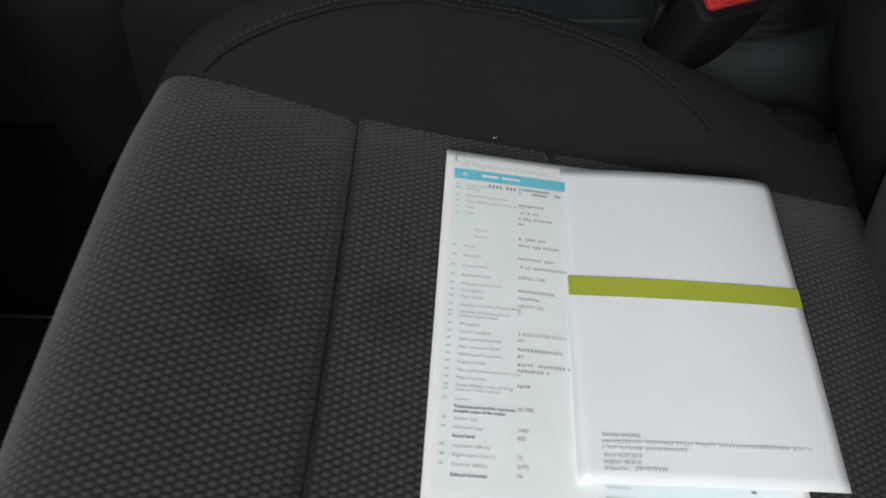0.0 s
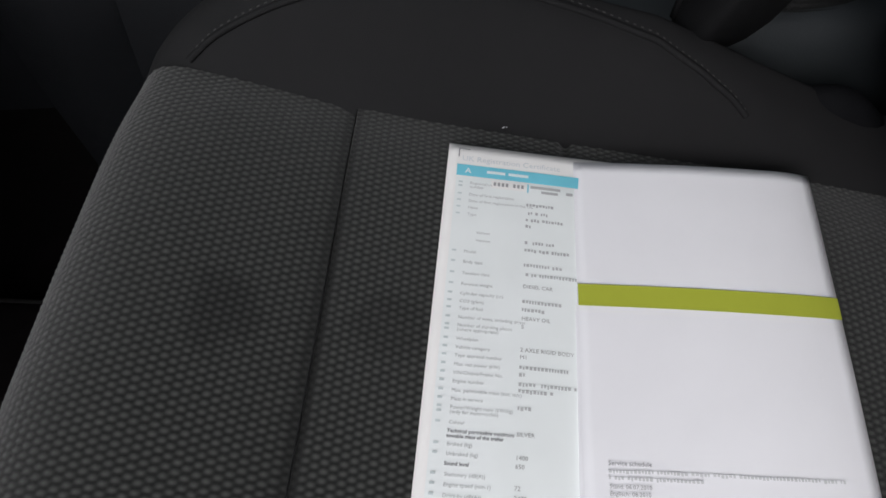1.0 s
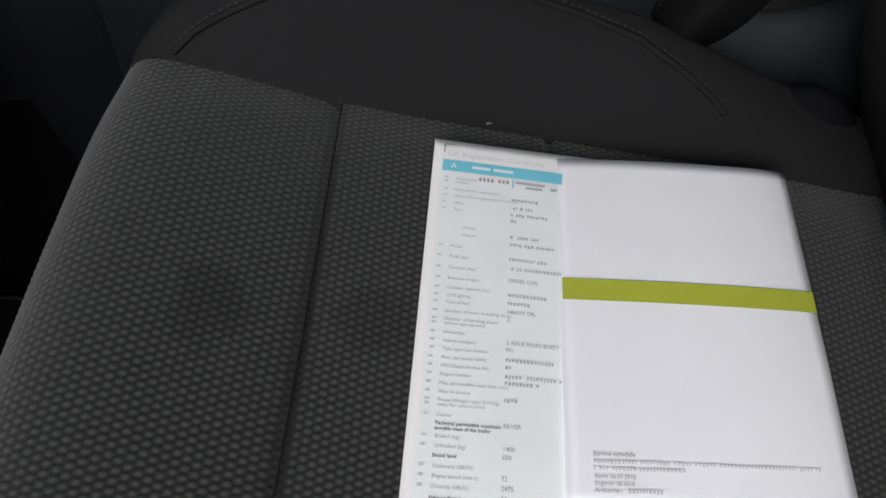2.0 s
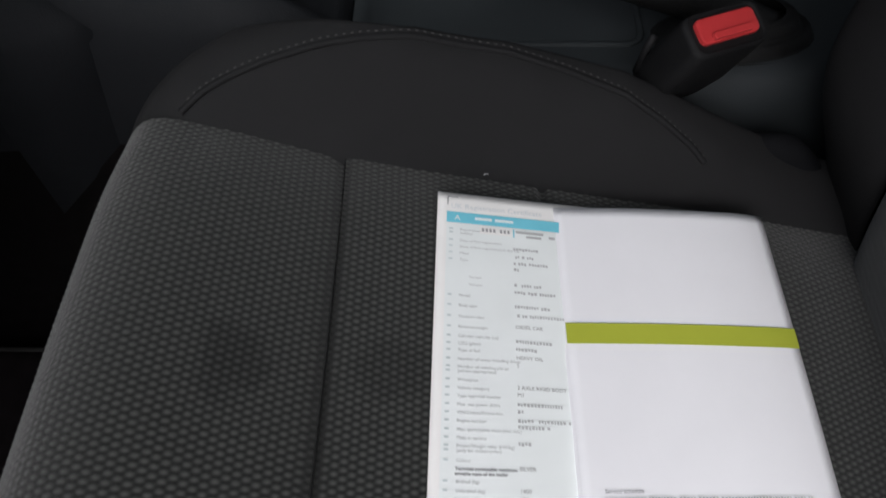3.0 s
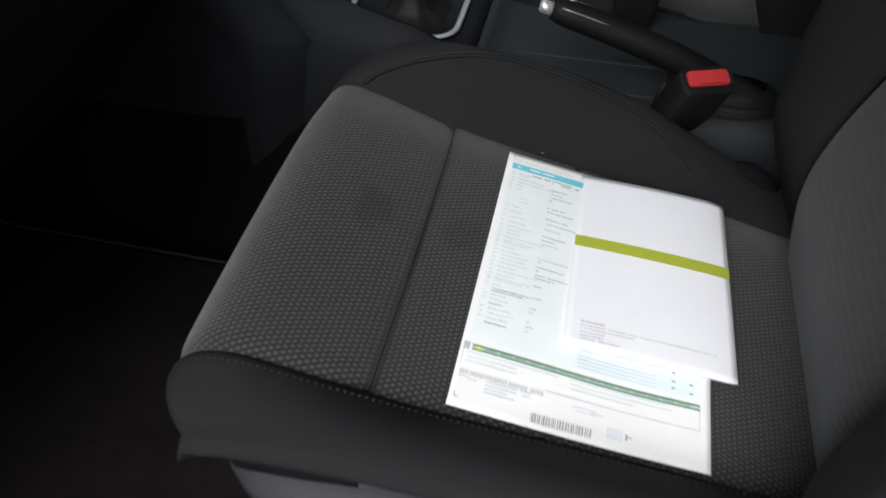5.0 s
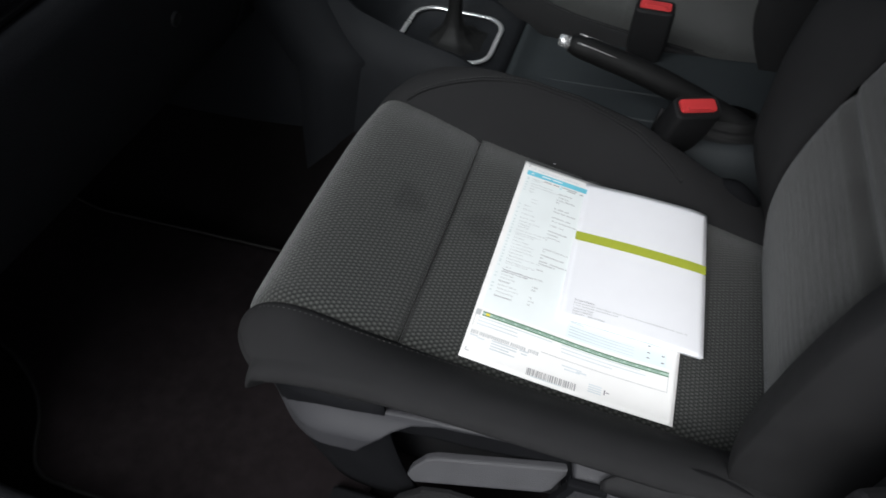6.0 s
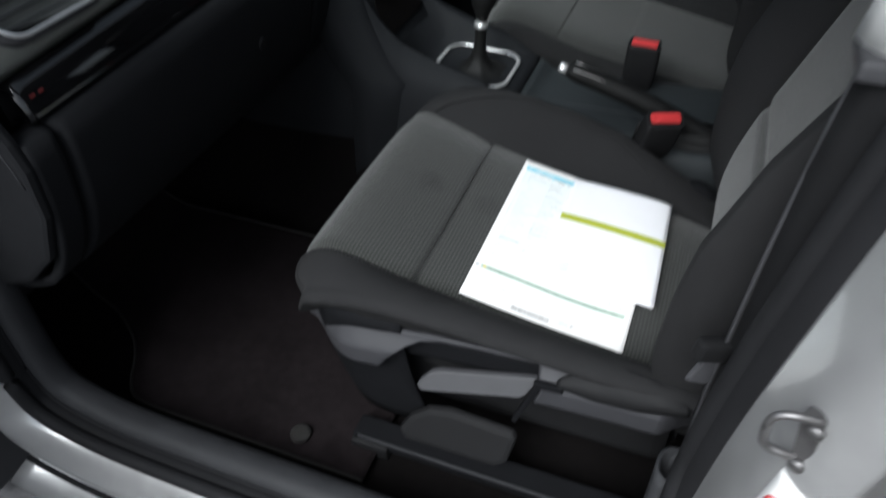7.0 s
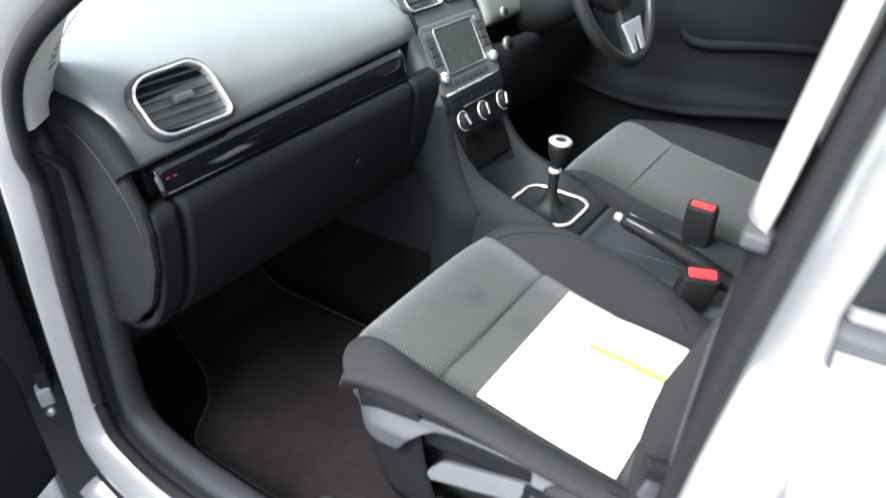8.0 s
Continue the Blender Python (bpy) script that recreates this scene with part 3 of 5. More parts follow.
# black block added to darken the door end in place of shade
prism("door_end", [(-0.76, 0.42), (-0.690, 0.42), (-0.672, 0.60), (-0.650, 0.95), (-0.76, 0.98)], 0.085, Matrix(((1, 0, 0, 0), (0, 0, -1, 0.066), (0, 1, 0, 0), (0, 0, 0, 1))), RUBBER, fd, "black block drawn as the shaded door end", 0.008)
# pillar panel in black, so the darkness behind the hinges is painted on
wall("hinge_pillar", [(-0.80, 0.40), (-0.635, 0.40), (-0.63, 0.45), (-0.615, 0.70), (-0.58, 0.90), (-0.50, 1.02), (-0.80, 1.02)], "y", 0.088, 0.02, RUBBER, "hinge pillar in front of the doorway, black for its shade")
fender = thing("front_wing", (-0.95, 0.0, 0.3), "silver front wing beside the open door", "car wing")
FW = np.array([[(x, y, z) for y, z in ((0.12, 1.0), (0.03, 0.96), (-0.01, 0.85), (-0.02, 0.6), (0.0, 0.32))] for x in np.linspace(-1.6, -0.80, 8)])
# added panel: stands in for the shaded ground ahead, hides the lit asphalt
block("ground_blind", (0.03, 0.50, 0.80), pose(-0.83, 0.30, 0.42), GREYPLASTIC, fender, "dark grey panel added to hide the lit ground", 0.01)
sheet("wing_skin", FW, SILVER, fender, "", True, thick=0.01)

# driver's door
dd = thing("drivers_door", (0.1, 1.58, 0.28), "black inner lining of the shut far door with an armrest", "car door")
DCz = curve_through([(1.50, 0.245), (1.51, 0.29), (1.545, 0.36), (1.555, 0.50), (1.55, 0.585), (1.545, 0.61), (1.575, 0.64), (1.58, 0.74), (1.565, 0.80), (1.575, 0.90), (1.60, 0.965)], 40)
DC = np.array([[(x, y, z + 0.06 * smoothstep(0.1, -0.7, x) * smoothstep(0.7, 0.95, z)) for y, z in DCz] for x in np.linspace(-0.95, 0.55, 40)])
sheet("door_card", DC, BLACKTRIM, dd, "black door lining", thick=0.02)
AR = curve_through([(-0.55, 1.535, 0.66), (-0.30, 1.525, 0.60), (-0.1, 1.515, 0.592), (0.15, 1.512, 0.628), (0.45, 1.512, 0.65)], 30)
tube("armrest", AR, 0.030, BLACKTRIM, dd, "dark grey armrest", 12, False, 0.45)
AR2 = curve_through([(-0.22, 1.568, 0.86), (-0.15, 1.562, 0.79), (-0.09, 1.556, 0.755), (0.1, 1.555, 0.775), (0.40, 1.555, 0.79)], 26)
tube("door_pull", AR2, 0.014, BLACKTRIM, dd, "dark grey door pull", 10)
tube("card_line", curve_through([(-0.50, 1.585, 0.96), (-0.30, 1.58, 0.93), (-0.22, 1.574, 0.855), (-0.12, 1.566, 0.745)], 20), 0.006, BLACKTRIM, dd, "raised moulding line")
# unseen far-side panes, added to hold back light on that side
prism("window_pane", [(-0.62, 1.00), (0.40, 0.985), (0.44, 1.35), (0.10, 1.36)], 0.004, Matrix(((1, 0, 0, 0), (0, 0, -1, 1.562), (0, 1, 0, 0), (0, 0, 0, 1))), TINTED, dd, "unseen side window, tinted to cut the light", 0)
wall("window_rear_side", [(0.50, 0.985), (1.22, 0.985), (1.26, 1.36), (0.55, 1.37)], "y", 1.556, 0.004, TINTED, "unseen rear side window of the far side, tinted to cut the light")
wall("wall_far", [(0.55, 0.25), (2.0, 0.25), (2.0, 0.98), (0.55, 0.98)], "y", 1.58, 0.04, PLASTIC, "dark rear side lining of the far side")
wall("wall_near", [(0.40, 0.25), (2.0, 0.25), (2.0, 0.965), (0.40, 0.965)], "y", 0.06, 0.04, PLASTIC, "dark rear side lining of the near side")
wall("wall_far_front", [(-1.06, 0.25), (-0.93, 0.25), (-0.93, 1.0), (-1.06, 1.0)], "y", 1.56, 0.03, PLASTIC, "dark lining in front of the far door")
for x0, x1 in ((0.40, 0.50), (1.22, 1.32)):
    wall("pillar_far", [(x0, 0.98), (x1, 0.98), (x1 + 0.05, 1.37), (x0 + 0.05, 1.37)], "y", 1.53, 0.04, PALETRIM, "pale pillar trim on the far side")
prism("far_front_pillar", [(-0.98, 0.98), (-0.90, 0.98), (0.06, 1.36), (-0.02, 1.375)], 0.05, Matrix(((1, 0, 0, 0), (0, 0, -1, 1.54), (0, 1, 0, 0), (0, 0, 0, 1))), PALETRIM, car_body, "pale trim on the far front pillar", 0.004)

# ================= seats =================
SEAT_Y = 0.485
# line of the cushion's top from the rear over the nose and down the front, x and z
NOSE = curve_through([(0.345, 0.482), (0.23, 0.507), (0.08, 0.537), (-0.02, 0.558), (-0.09, 0.578), (-0.138, 0.594), (-0.170, 0.5965), (-0.195, 0.585), (-0.214, 0.557), (-0.223, 0.51), (-0.217, 0.465), (-0.196, 0.425)], 420)
SEAM_X = -0.056
# crest of the doorway bolster along the cushion
CREST_X = (-0.21, -0.17, -0.14, -0.06, 0.02, 0.10, 0.20, 0.35)
CREST_Z = (0.572, 0.584, 0.589, 0.592, 0.589, 0.582, 0.573, 0.566)


def seam_dip(x):
    """The pinched cross seam: the front panel rolls down into it."""
    d = x - SEAM_X
    front = np.where(d <= 0, 0.55 * np.exp(-(np.abs(d) / 0.022) ** 1.5) + 0.45 * np.exp(-(d / 0.0055) ** 2), 0)
    rear = np.where(d > 0, 0.16 * np.exp(-(d / 0.005) ** 2), 0)
    return -0.011 * (front + rear) - 0.007 * np.exp(-((x - 0.078) / 0.0035) ** 2)


def near_edge(x):
    return 0.322 + 0.045 * np.clip(x + 0.2, -0.1, 0.6)


def far_edge(x):
    return 0.663 - 0.030 * np.clip(x + 0.2, -0.1, 0.6)


def valance_top(x):
    return float(np.interp(x, (-0.195, -0.145, -0.10, -0.06, -0.01, 0.066, 0.13, 0.22, 0.30), (0.508, 0.524, 0.531, 0.536, 0.543, 0.548, 0.553, 0.558, 0.558)))


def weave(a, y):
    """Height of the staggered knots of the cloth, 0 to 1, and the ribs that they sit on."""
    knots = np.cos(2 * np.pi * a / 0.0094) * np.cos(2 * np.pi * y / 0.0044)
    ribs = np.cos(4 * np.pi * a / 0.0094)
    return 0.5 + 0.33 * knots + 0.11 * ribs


LEVER_RECESS = [(-0.083, 0.455), (-0.076, 0.474), (-0.066, 0.491), (-0.054, 0.507), (-0.040, 0.519), (-0.022, 0.529), (0.0, 0.5345), (0.04, 0.539), (0.122, 0.5445), (0.128, 0.520), (0.110, 0.452), (0.085, 0.437), (-0.02, 0.418), (-0.07, 0.425)]


def inside_by(x, z, ring):
    """How far inside the closed outline a point lies (below zero: outside)."""
    a = np.array(ring)
    b = np.roll(a, -1, 0)
    e, w = b - a, np.array([x, z]) - a
    t = np.clip((w * e).sum(1) / (e * e).sum(1), 0, 1)
    d = np.sqrt(((w - e * t[:, None]) ** 2).sum(1)).min()
    hit = (a[:, 1] > z) != (b[:, 1] > z)
    cross = x < a[:, 0] + (z - a[:, 1]) * e[:, 0] / np.where(e[:, 1] == 0, 1e-9, e[:, 1])
    return d if (hit & cross).sum() % 2 else -d


def make_seat(name, shift, side, label, fine):
    """A front seat. side 1: doorway towards low y; -1: mirrored."""
    seat = thing(name, (shift[0] + 0.05, SEAT_Y + shift[1], 0.27 + shift[2]), label, "car seat", "front seats")
    sx, sy, sz = shift
    flip = side < 0

    def put(P):
        P = np.array(P, float)
        P[..., 2] += 0.003 * smoothstep(0.40, 0.64, P[..., 1]) * smoothstep(0.42, 0.50, P[..., 2]) * smoothstep(0.30, 0.20, P[..., 0])
        P[..., 0] += -0.004 * smoothstep(0.56, 0.30, P[..., 1]) * smoothstep(-0.02, -0.17, P[..., 0])
        P[..., 1] = SEAT_Y + side * (P[..., 1] - SEAT_Y)
        return P + np.array([sx, sy, sz])

    # cushion
    cushion = thing("cushion", (0, 0, 0.45), "", "")
    hang(cushion, seat)
    cushion.matrix_parent_inverse = Matrix.Identity(4)
    cushion.location = (0, 0, 0.15)
    arc = np.concatenate([[0], np.cumsum(np.linalg.norm(np.diff(NOSE, axis=0), axis=1))])
    k_seam = int(np.argmin(np.abs(NOSE[:, 0] - SEAM_X) + (NOSE[:, 1] < 0.53) * 9))
    step = 0.00088 if fine else 0.0032
    for nm, a0, a1 in (("rear_panel", 0.0, arc[k_seam]), ("front_panel", arc[k_seam], arc[-1])):
        a = np.linspace(a0, a1, int((a1 - a0) / step))
        x, z = np.interp(a, arc, NOSE[:, 0]), np.interp(a, arc, NOSE[:, 1])
        tx, tz = np.gradient(x, a), np.gradient(z, a)
        nx, nz = -tz, tx
        sgn = np.sign(nz[len(nz) // 3] if nm == "rear_panel" else nz[0])
        nx, nz = nx * sgn, nz * sgn
        dip = seam_dip(x) * ((z > 0.52) | (x > 0.0)) * (1.0 if fine else 0.35)
        if nm == "front_panel":
            # the sewn edge comes up to the rear panel
            dip[0] = -0.002
        q = np.linspace(0, 1, int(0.33 / step))
        yn, yf = near_edge(x), far_edge(x)
        y = yn[:, None] + (yf - yn)[:, None] * q[None]
        edge = np.minimum(q, 1 - q)[None] * 0.33
        puff = -0.007 * np.exp(-(edge / 0.007) ** 1.5) * (q[None] < 0.5) - (0.004 + 0.008 * smoothstep(-0.19, -0.14, x))[:, None] * np.exp(-((1 - q[None]) * 0.33 / 0.035) ** 1.6) + 0.004 * np.sin(np.pi * q)[None] * (1 if nm == "front_panel" else 0)
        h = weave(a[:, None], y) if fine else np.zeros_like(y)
        wear = 0.5 + 0.5 * np.sin(31 * x[:, None] + 3 * np.sin(17 * y)) * np.sin(27 * y)
        amp = 0.0010 * (0.8 + 0.3 * wear)
        d = puff + amp * h
        P = np.stack([x[:, None] + nx[:, None] * d, y, z[:, None] + dip[:, None] * (1 - 0.5 * q[None] ** 3) + nz[:, None] * d], -1)
        # tone darkened along the cross seam: the crease's shade is painted in
        yarn_shade = np.clip((h - 0.28) * 1.35, 0, 1) * (1 - 0.9 * np.exp(-((x - SEAM_X) / 0.0048) ** 2))[:, None] if fine else np.full_like(y, 0.19)
        # the coarse far seat gets a flat darker tone in place of its shade
        sheet(nm, put(P), CLOTH, cushion, "ribbed woven cloth panel", not flip, yarn_shade.ravel())
    # bolsters
    for nm, dirn, edge_f, width, crest, rise in (("inner_bolster", 1, far_edge, 0.079, 0.80, (0.016, 0.036, 0.053, 0.060, 0.055, 0.031, 0.009)), ("outer_bolster", -1, near_edge, 0.070, 0.55, (0.008, 0.010, 0.010, 0.007, 0.000, -0.004, -0.004))):
        n_t = 30
        prof = NOSE[::6] if dirn > 0 else NOSE[::6][(NOSE[::6][:, 1] > 0.548) | (NOSE[::6][:, 0] > 0)]
        rows = []
        for x, z in prof:
            x_c = max(x, -0.19)
            w = (width if fine or dirn < 0 else 0.040) * (1 - (0.10 if dirn > 0 else 0.0) * float(smoothstep(0.14, 0.28, x)))
            e = float(edge_f(x_c))
            high = float(np.interp(x, (-0.16, -0.10, -0.03, 0.05, 0.13, 0.21, 0.30), rise)) * float(smoothstep(0.40, 0.55, z)) * (1.0 if fine else 0.15)
            row = [(x, e - dirn * 0.014, z - 0.024)]
            if dirn < 0:
                # a flat top band up to a rounded crest, then a steep face down to the side trim
                nose_ = float(smoothstep(0.575, 0.50, z)) * float(x < -0.14)
                zc = float(np.interp(x, CREST_X, CREST_Z)) * (1 - nose_) + (z - 0.006) * nose_
                zc = min(zc, z + 0.002) if x < -0.15 else zc
                zt = min(valance_top(x), zc - 0.020)
                back = 0.034 * float(smoothstep(-0.05, -0.17, x))
                under = float(smoothstep(-0.11, -0.20, x))
                for t in np.linspace(0, 1, n_t):
                    up_ = (zc - z) * math.sin(t * math.pi / 2) ** 1.25 - 0.006 * math.exp(-t * 12) + 0.0035 * math.sin(math.pi * t)
                    row.append((x + back * t ** 2.2, e - (e - 0.268) * t, z + up_))
                for th in np.linspace(0.25, 1, 6):
                    w_ = th * math.pi / 2
                    row.append((x + back, 0.268 - 0.015 * math.sin(w_), zc - 0.014 * (1 - math.cos(w_))))
                for k in np.linspace(0.12, 1, 8):
                    row.append((x + back + 0.040 * under * k * k, 0.253 + 0.020 * k + 0.045 * under * k * k, zc - 0.014 + (zt - zc + 0.014) * k))
                row += [(x + back + 0.044 * under, 0.279 + 0.050 * under, zt - 0.005), (x + back + 0.044 * under, 0.290 + 0.050 * under, zt - 0.008)]
            else:
                for t in np.linspace(0, 1, n_t):
                    lift = high * math.sin(min(t / crest, 1) * math.pi / 2) ** 1.15
                    back = 0.070 * t ** 1.6 * float(smoothstep(0.06, -0.15, x))
                    drop = 0.045 * max(0, (t - crest) / (1 - crest)) ** 2
                    row.append((x + back, e + dirn * (w * t - 0.002), z - 0.014 * math.exp(-t * 7) + lift - drop))
                xo, yo, zo = row[-1]
                for k in (0.3, 0.65, 1.0):
                    row.append((xo, yo + (0.008 * math.sin(k * 2.2) if fine else -0.06 * k), zo + (0.385 - zo) * k if zo > 0.385 else zo))
            if dirn < 0:
                tuck = 0.020 * float(smoothstep(0.50, 0.43, z)) * float(x < -0.15)
                row = [(px + tuck, py, pz) for px, py, pz in row]
            rows.append(row)
        sheet(nm, put(rows), PLAINCLOTH, cushion, "plain charcoal cloth side bolster", (not flip) if dirn > 0 else flip)
        # top-stitched line on the bolster
        line = []
        for r, (x, z) in zip(rows, prof):
            if not (-0.172 < x < 0.20 and (z > 0.55 or x > -0.1) and z > 0.50):
                continue
            t = float(np.interp(x, (-0.170, -0.150, -0.125, -0.10, -0.075, -0.05, -0.02, 0.05, 0.09, 0.13, 0.16, 0.185, 0.20), (0.02, 0.26, 0.46, 0.60, 0.68, 0.72, 0.74, 0.72, 0.68, 0.61, 0.52, 0.40, 0.25)))
            j = 1 + t * (n_t - 1)
            j0 = int(j)
            p = np.array(r[j0]) * (1 - j + j0) + np.array(r[j0 + 1]) * (j - j0)
            line.append((p[0], p[1], p[2] + 0.0006))
        if dirn > 0:
            line = put(curve_through(line, 150))
            tube("welt", line + np.array([0, -0.002 * side, -0.0004]), 0.0022, PLAINCLOTH, cushion, "sewn welt", 6)
            v, f = [], []
            for k in range(0, 148, 2):
                p, q2 = Vector(line[k]), Vector(line[k] * 0.25 + line[k + 1] * 0.75)
                dv = (q2 - p).normalized()
                s = Vector((0, 0, 1)).cross(dv) * 0.0005
                o = Vector((0, 0.0022 * side, 0.0012))
                b0 = len(v)
                v += [p - s + o, q2 - s + o, q2 + s + o, p + s + o, p + o + Vector((0, 0, 0.0006)), q2 + o + Vector((0, 0, 0.0006))]
                f += [(b0, b0 + 1, b0 + 5, b0 + 4), (b0 + 4, b0 + 5, b0 + 2, b0 + 3)]
            tagged(raw("stitching", v, f, THREAD, cushion, "grey top stitching"), kind="stuff")
        else:
            pl = []
            for r, (x, z) in zip(rows, prof):
                if z > 0.50 and x > -0.20 and x < 0.30:
                    pl.append((r[6][0], r[6][1], r[6][2] - 0.0022))
            pl = put(curve_through(pl, 170))
            v, f = [], []
            for k in range(0, 168, 2):
                p, q2 = Vector(pl[k]), Vector(pl[k] * 0.3 + pl[k + 1] * 0.7)
                b0 = len(v)
                v += [p + Vector((0, -0.0005, 0.003)), q2 + Vector((0, -0.0005, 0.003)), q2 + Vector((0, 0.0005, 0.003)), p + Vector((0, 0.0005, 0.003))]
                f.append((b0, b0 + 1, b0 + 2, b0 + 3))
            tagged(raw("stitching", v, f, THREAD, cushion, "grey top stitching"), kind="stuff")
    # skirt closing the front under the cushion
    plan = curve_through([(-0.05, 0.266), (-0.12, 0.266), (-0.165, 0.277), (-0.198, 0.312), (-0.209, 0.37), (-0.210, 0.48), (-0.202, 0.62), (-0.165, 0.665), (-0.10, 0.675)], 40)
    skirt = [[(px + 0.030 * k * k, py + 0.012 * k * k * (1 if py < 0.48 else -1), 0.55 - 0.22 * k) for k in np.linspace(0, 1, 10)] for px, py in plan]
    sheet("front_skirt", put(skirt), BLACKTRIM, seat, "black skirt under the cushion front", not flip, thick=0.004)
    # backrest
    back = thing("backrest", (0, 0, 0), "", "")
    hang(back, seat)
    back.matrix_parent_inverse = Matrix.Identity(4)
    back.location = (0.25, 0, 0.22)
    spine = curve_through([(0.305, 0.470), (0.290, 0.525), (0.280, 0.58), (0.283, 0.635), (0.299, 0.70), (0.324, 0.77), (0.360, 0.87), (0.397, 0.97), (0.430, 1.05), (0.465, 1.09), (0.52, 1.10)], 240 if fine else 90)
    ny, nf = 0.350, 0.632
    q = np.linspace(0, 1, 60 if fine else 24)
    PB, yb = [], []
    for k, (x, z) in enumerate(spine):
        row, yr = [], []
        for qq in q:
            y = ny + (nf - ny) * qq
            e = min(qq, 1 - qq) * 0.29
            w = math.cos(2 * math.pi * z / 0.0094) * 0.0002
            row.append((x + 0.012 * math.exp(-(e / 0.012) ** 1.4) + 0.006 * math.exp(-((z - 0.72) / 0.007) ** 2) - w, y, z))
            # backrest tone kept below the cushion's: its shade is put into the colour
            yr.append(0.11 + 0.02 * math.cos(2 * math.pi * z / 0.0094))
        PB.append(row)
        yb += yr
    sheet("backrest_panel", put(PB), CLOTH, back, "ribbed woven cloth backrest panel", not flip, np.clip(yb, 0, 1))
    for nm, dirn, e0, w0 in (("inner_back_bolster", 1, nf, 0.085), ("outer_back_bolster", -1, ny, 0.090)):
        rows = []
        for k, (x, z) in enumerate(spine):
            u = k / (len(spine) - 1)
            out = float(np.interp(z, (0.47, 0.53, 0.60, 0.65, 0.70, 0.76, 0.85, 1.0, 1.08), (0.0, 0.016, 0.038, 0.046, 0.060, 0.074, 0.074, 0.05, 0.02) if dirn > 0 else (0.034, 0.050, 0.058, 0.063, 0.074, 0.088, 0.088, 0.06, 0.02)))
            w = w0 * (0.80 + 0.25 * math.sin(math.pi * min(1, u * 1.4)))
            row = []
            for th in np.linspace(0, 1, 22):
                ang = th * math.pi * 1.0
                yy = e0 + dirn * (w * 0.5 * (1 - math.cos(ang)) * 1.0)
                xx = x + 0.010 - out * math.sin(min(ang * 0.80, math.pi)) ** 0.9 * (0.55 + 0.45 * th) + 0.10 * max(0, (th - 0.82) / 0.18)
                row.append((xx, yy, z))
            xo, yo, zo = row[-1]
            row += [(x + 0.10, yo + dirn * 0.004, z - 0.01), (x + 0.15, yo - dirn * 0.01, z - 0.02)]
            rows.append(row)
        sheet(nm, put(rows), PLAINCLOTH, back, "plain charcoal cloth side bolster", (not flip) if dirn > 0 else flip)
    rear = [[(x + 0.15 + 0.01 * math.cos(9 * qq), 0.26 + 0.47 * qq, z - 0.02) for qq in np.linspace(0, 1, 8)] for x, z in spine]
    sheet("back_shell", put(rear), PLAINCLOTH, back, "dark seat back shell", flip)
    # base, valance, handle, rails
    block("seat_pan", (0.46, 0.33, 0.10), Matrix.Translation(put([0.06, 0.485, 0.385])), PLASTIC, seat, "black seat pan", 0.02)
    V, deep = [], []
    for x in np.linspace(-0.221, 0.30, 230):
        zt = valance_top(x)
        zb = 0.310 + 0.02 * float(smoothstep(0.15, 0.28, x))
        inset = 0.072 * float(smoothstep(-0.095, -0.225, x)) ** 1.5 + 0.025 * float(smoothstep(0.26, 0.30, x))
        row = [(x, 0.290 + inset, zt - 0.020), (x, 0.276 + inset, zt - 0.003), (x, 0.268 + inset, zt)]
        for w in np.linspace(0.01, 1, 110):
            zz = zt + (zb - zt) * w
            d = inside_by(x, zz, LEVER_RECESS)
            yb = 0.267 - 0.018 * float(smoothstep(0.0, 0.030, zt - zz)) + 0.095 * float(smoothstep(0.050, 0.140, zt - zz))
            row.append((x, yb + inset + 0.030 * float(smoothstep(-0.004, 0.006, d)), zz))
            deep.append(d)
        V.append(row)
    # far seat trim in matt black: its shade is put into the colour
    trim = sheet("valance", put(V), SHADEDGREY if side > 0 else BLACKTRIM, seat, "dark grey plastic seat side trim", flip, thick=0.003)
    # recess faces turn matt black: the hollow's shade is put into the colour
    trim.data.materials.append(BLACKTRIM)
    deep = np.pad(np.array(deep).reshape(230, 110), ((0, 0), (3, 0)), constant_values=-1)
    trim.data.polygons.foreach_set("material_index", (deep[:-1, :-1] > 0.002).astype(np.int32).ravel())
    if side > 0:
        lean = lambda y: Matrix(((1, 0, 0, sx), (0, 0.62, -1, y + sy - 0.62 * 0.46), (0, 1, 0, sz), (0, 0, 0, 1)))
        handle = prism("height_lever", [(-0.026, 0.4665), (-0.022, 0.474), (-0.010, 0.485), (0.0, 0.489), (0.124, 0.511), (0.122, 0.505), (0.111, 0.489), (0.104, 0.4845), (-0.018, 0.4615)][::-1], 0.008, lean(0.2500), GREYPLASTIC, seat, "grey plastic height lever", 0.002)
        ring = [lean(0.2420) @ Vector((x, z, 0)) for x, z in ((-0.016, 0.4715), (-0.007, 0.4815), (-0.002, 0.484), (0.070, 0.4965), (0.073, 0.4945), (0.067, 0.4860), (0.063, 0.4840), (-0.012, 0.4695))]
        # a proud black bead paints the shade of the engraved outline
        tube("groove_shade_line", ring, 0.0013, PLASTIC, handle, "raised black line drawn as the groove's shade", 6, True)
        # solid black strips stand in for the shaded gaps beside the lever
        block("gap_strip", (0.007, 0.010, 0.084), Matrix.Translation((0.1145 + sx, 0.252 + sy, 0.488 + sz)) @ pose(0, 0, 0, 0, 18, 0), BLACKTRIM, seat, "black strip drawn as the trim's dark gap", 0.002)
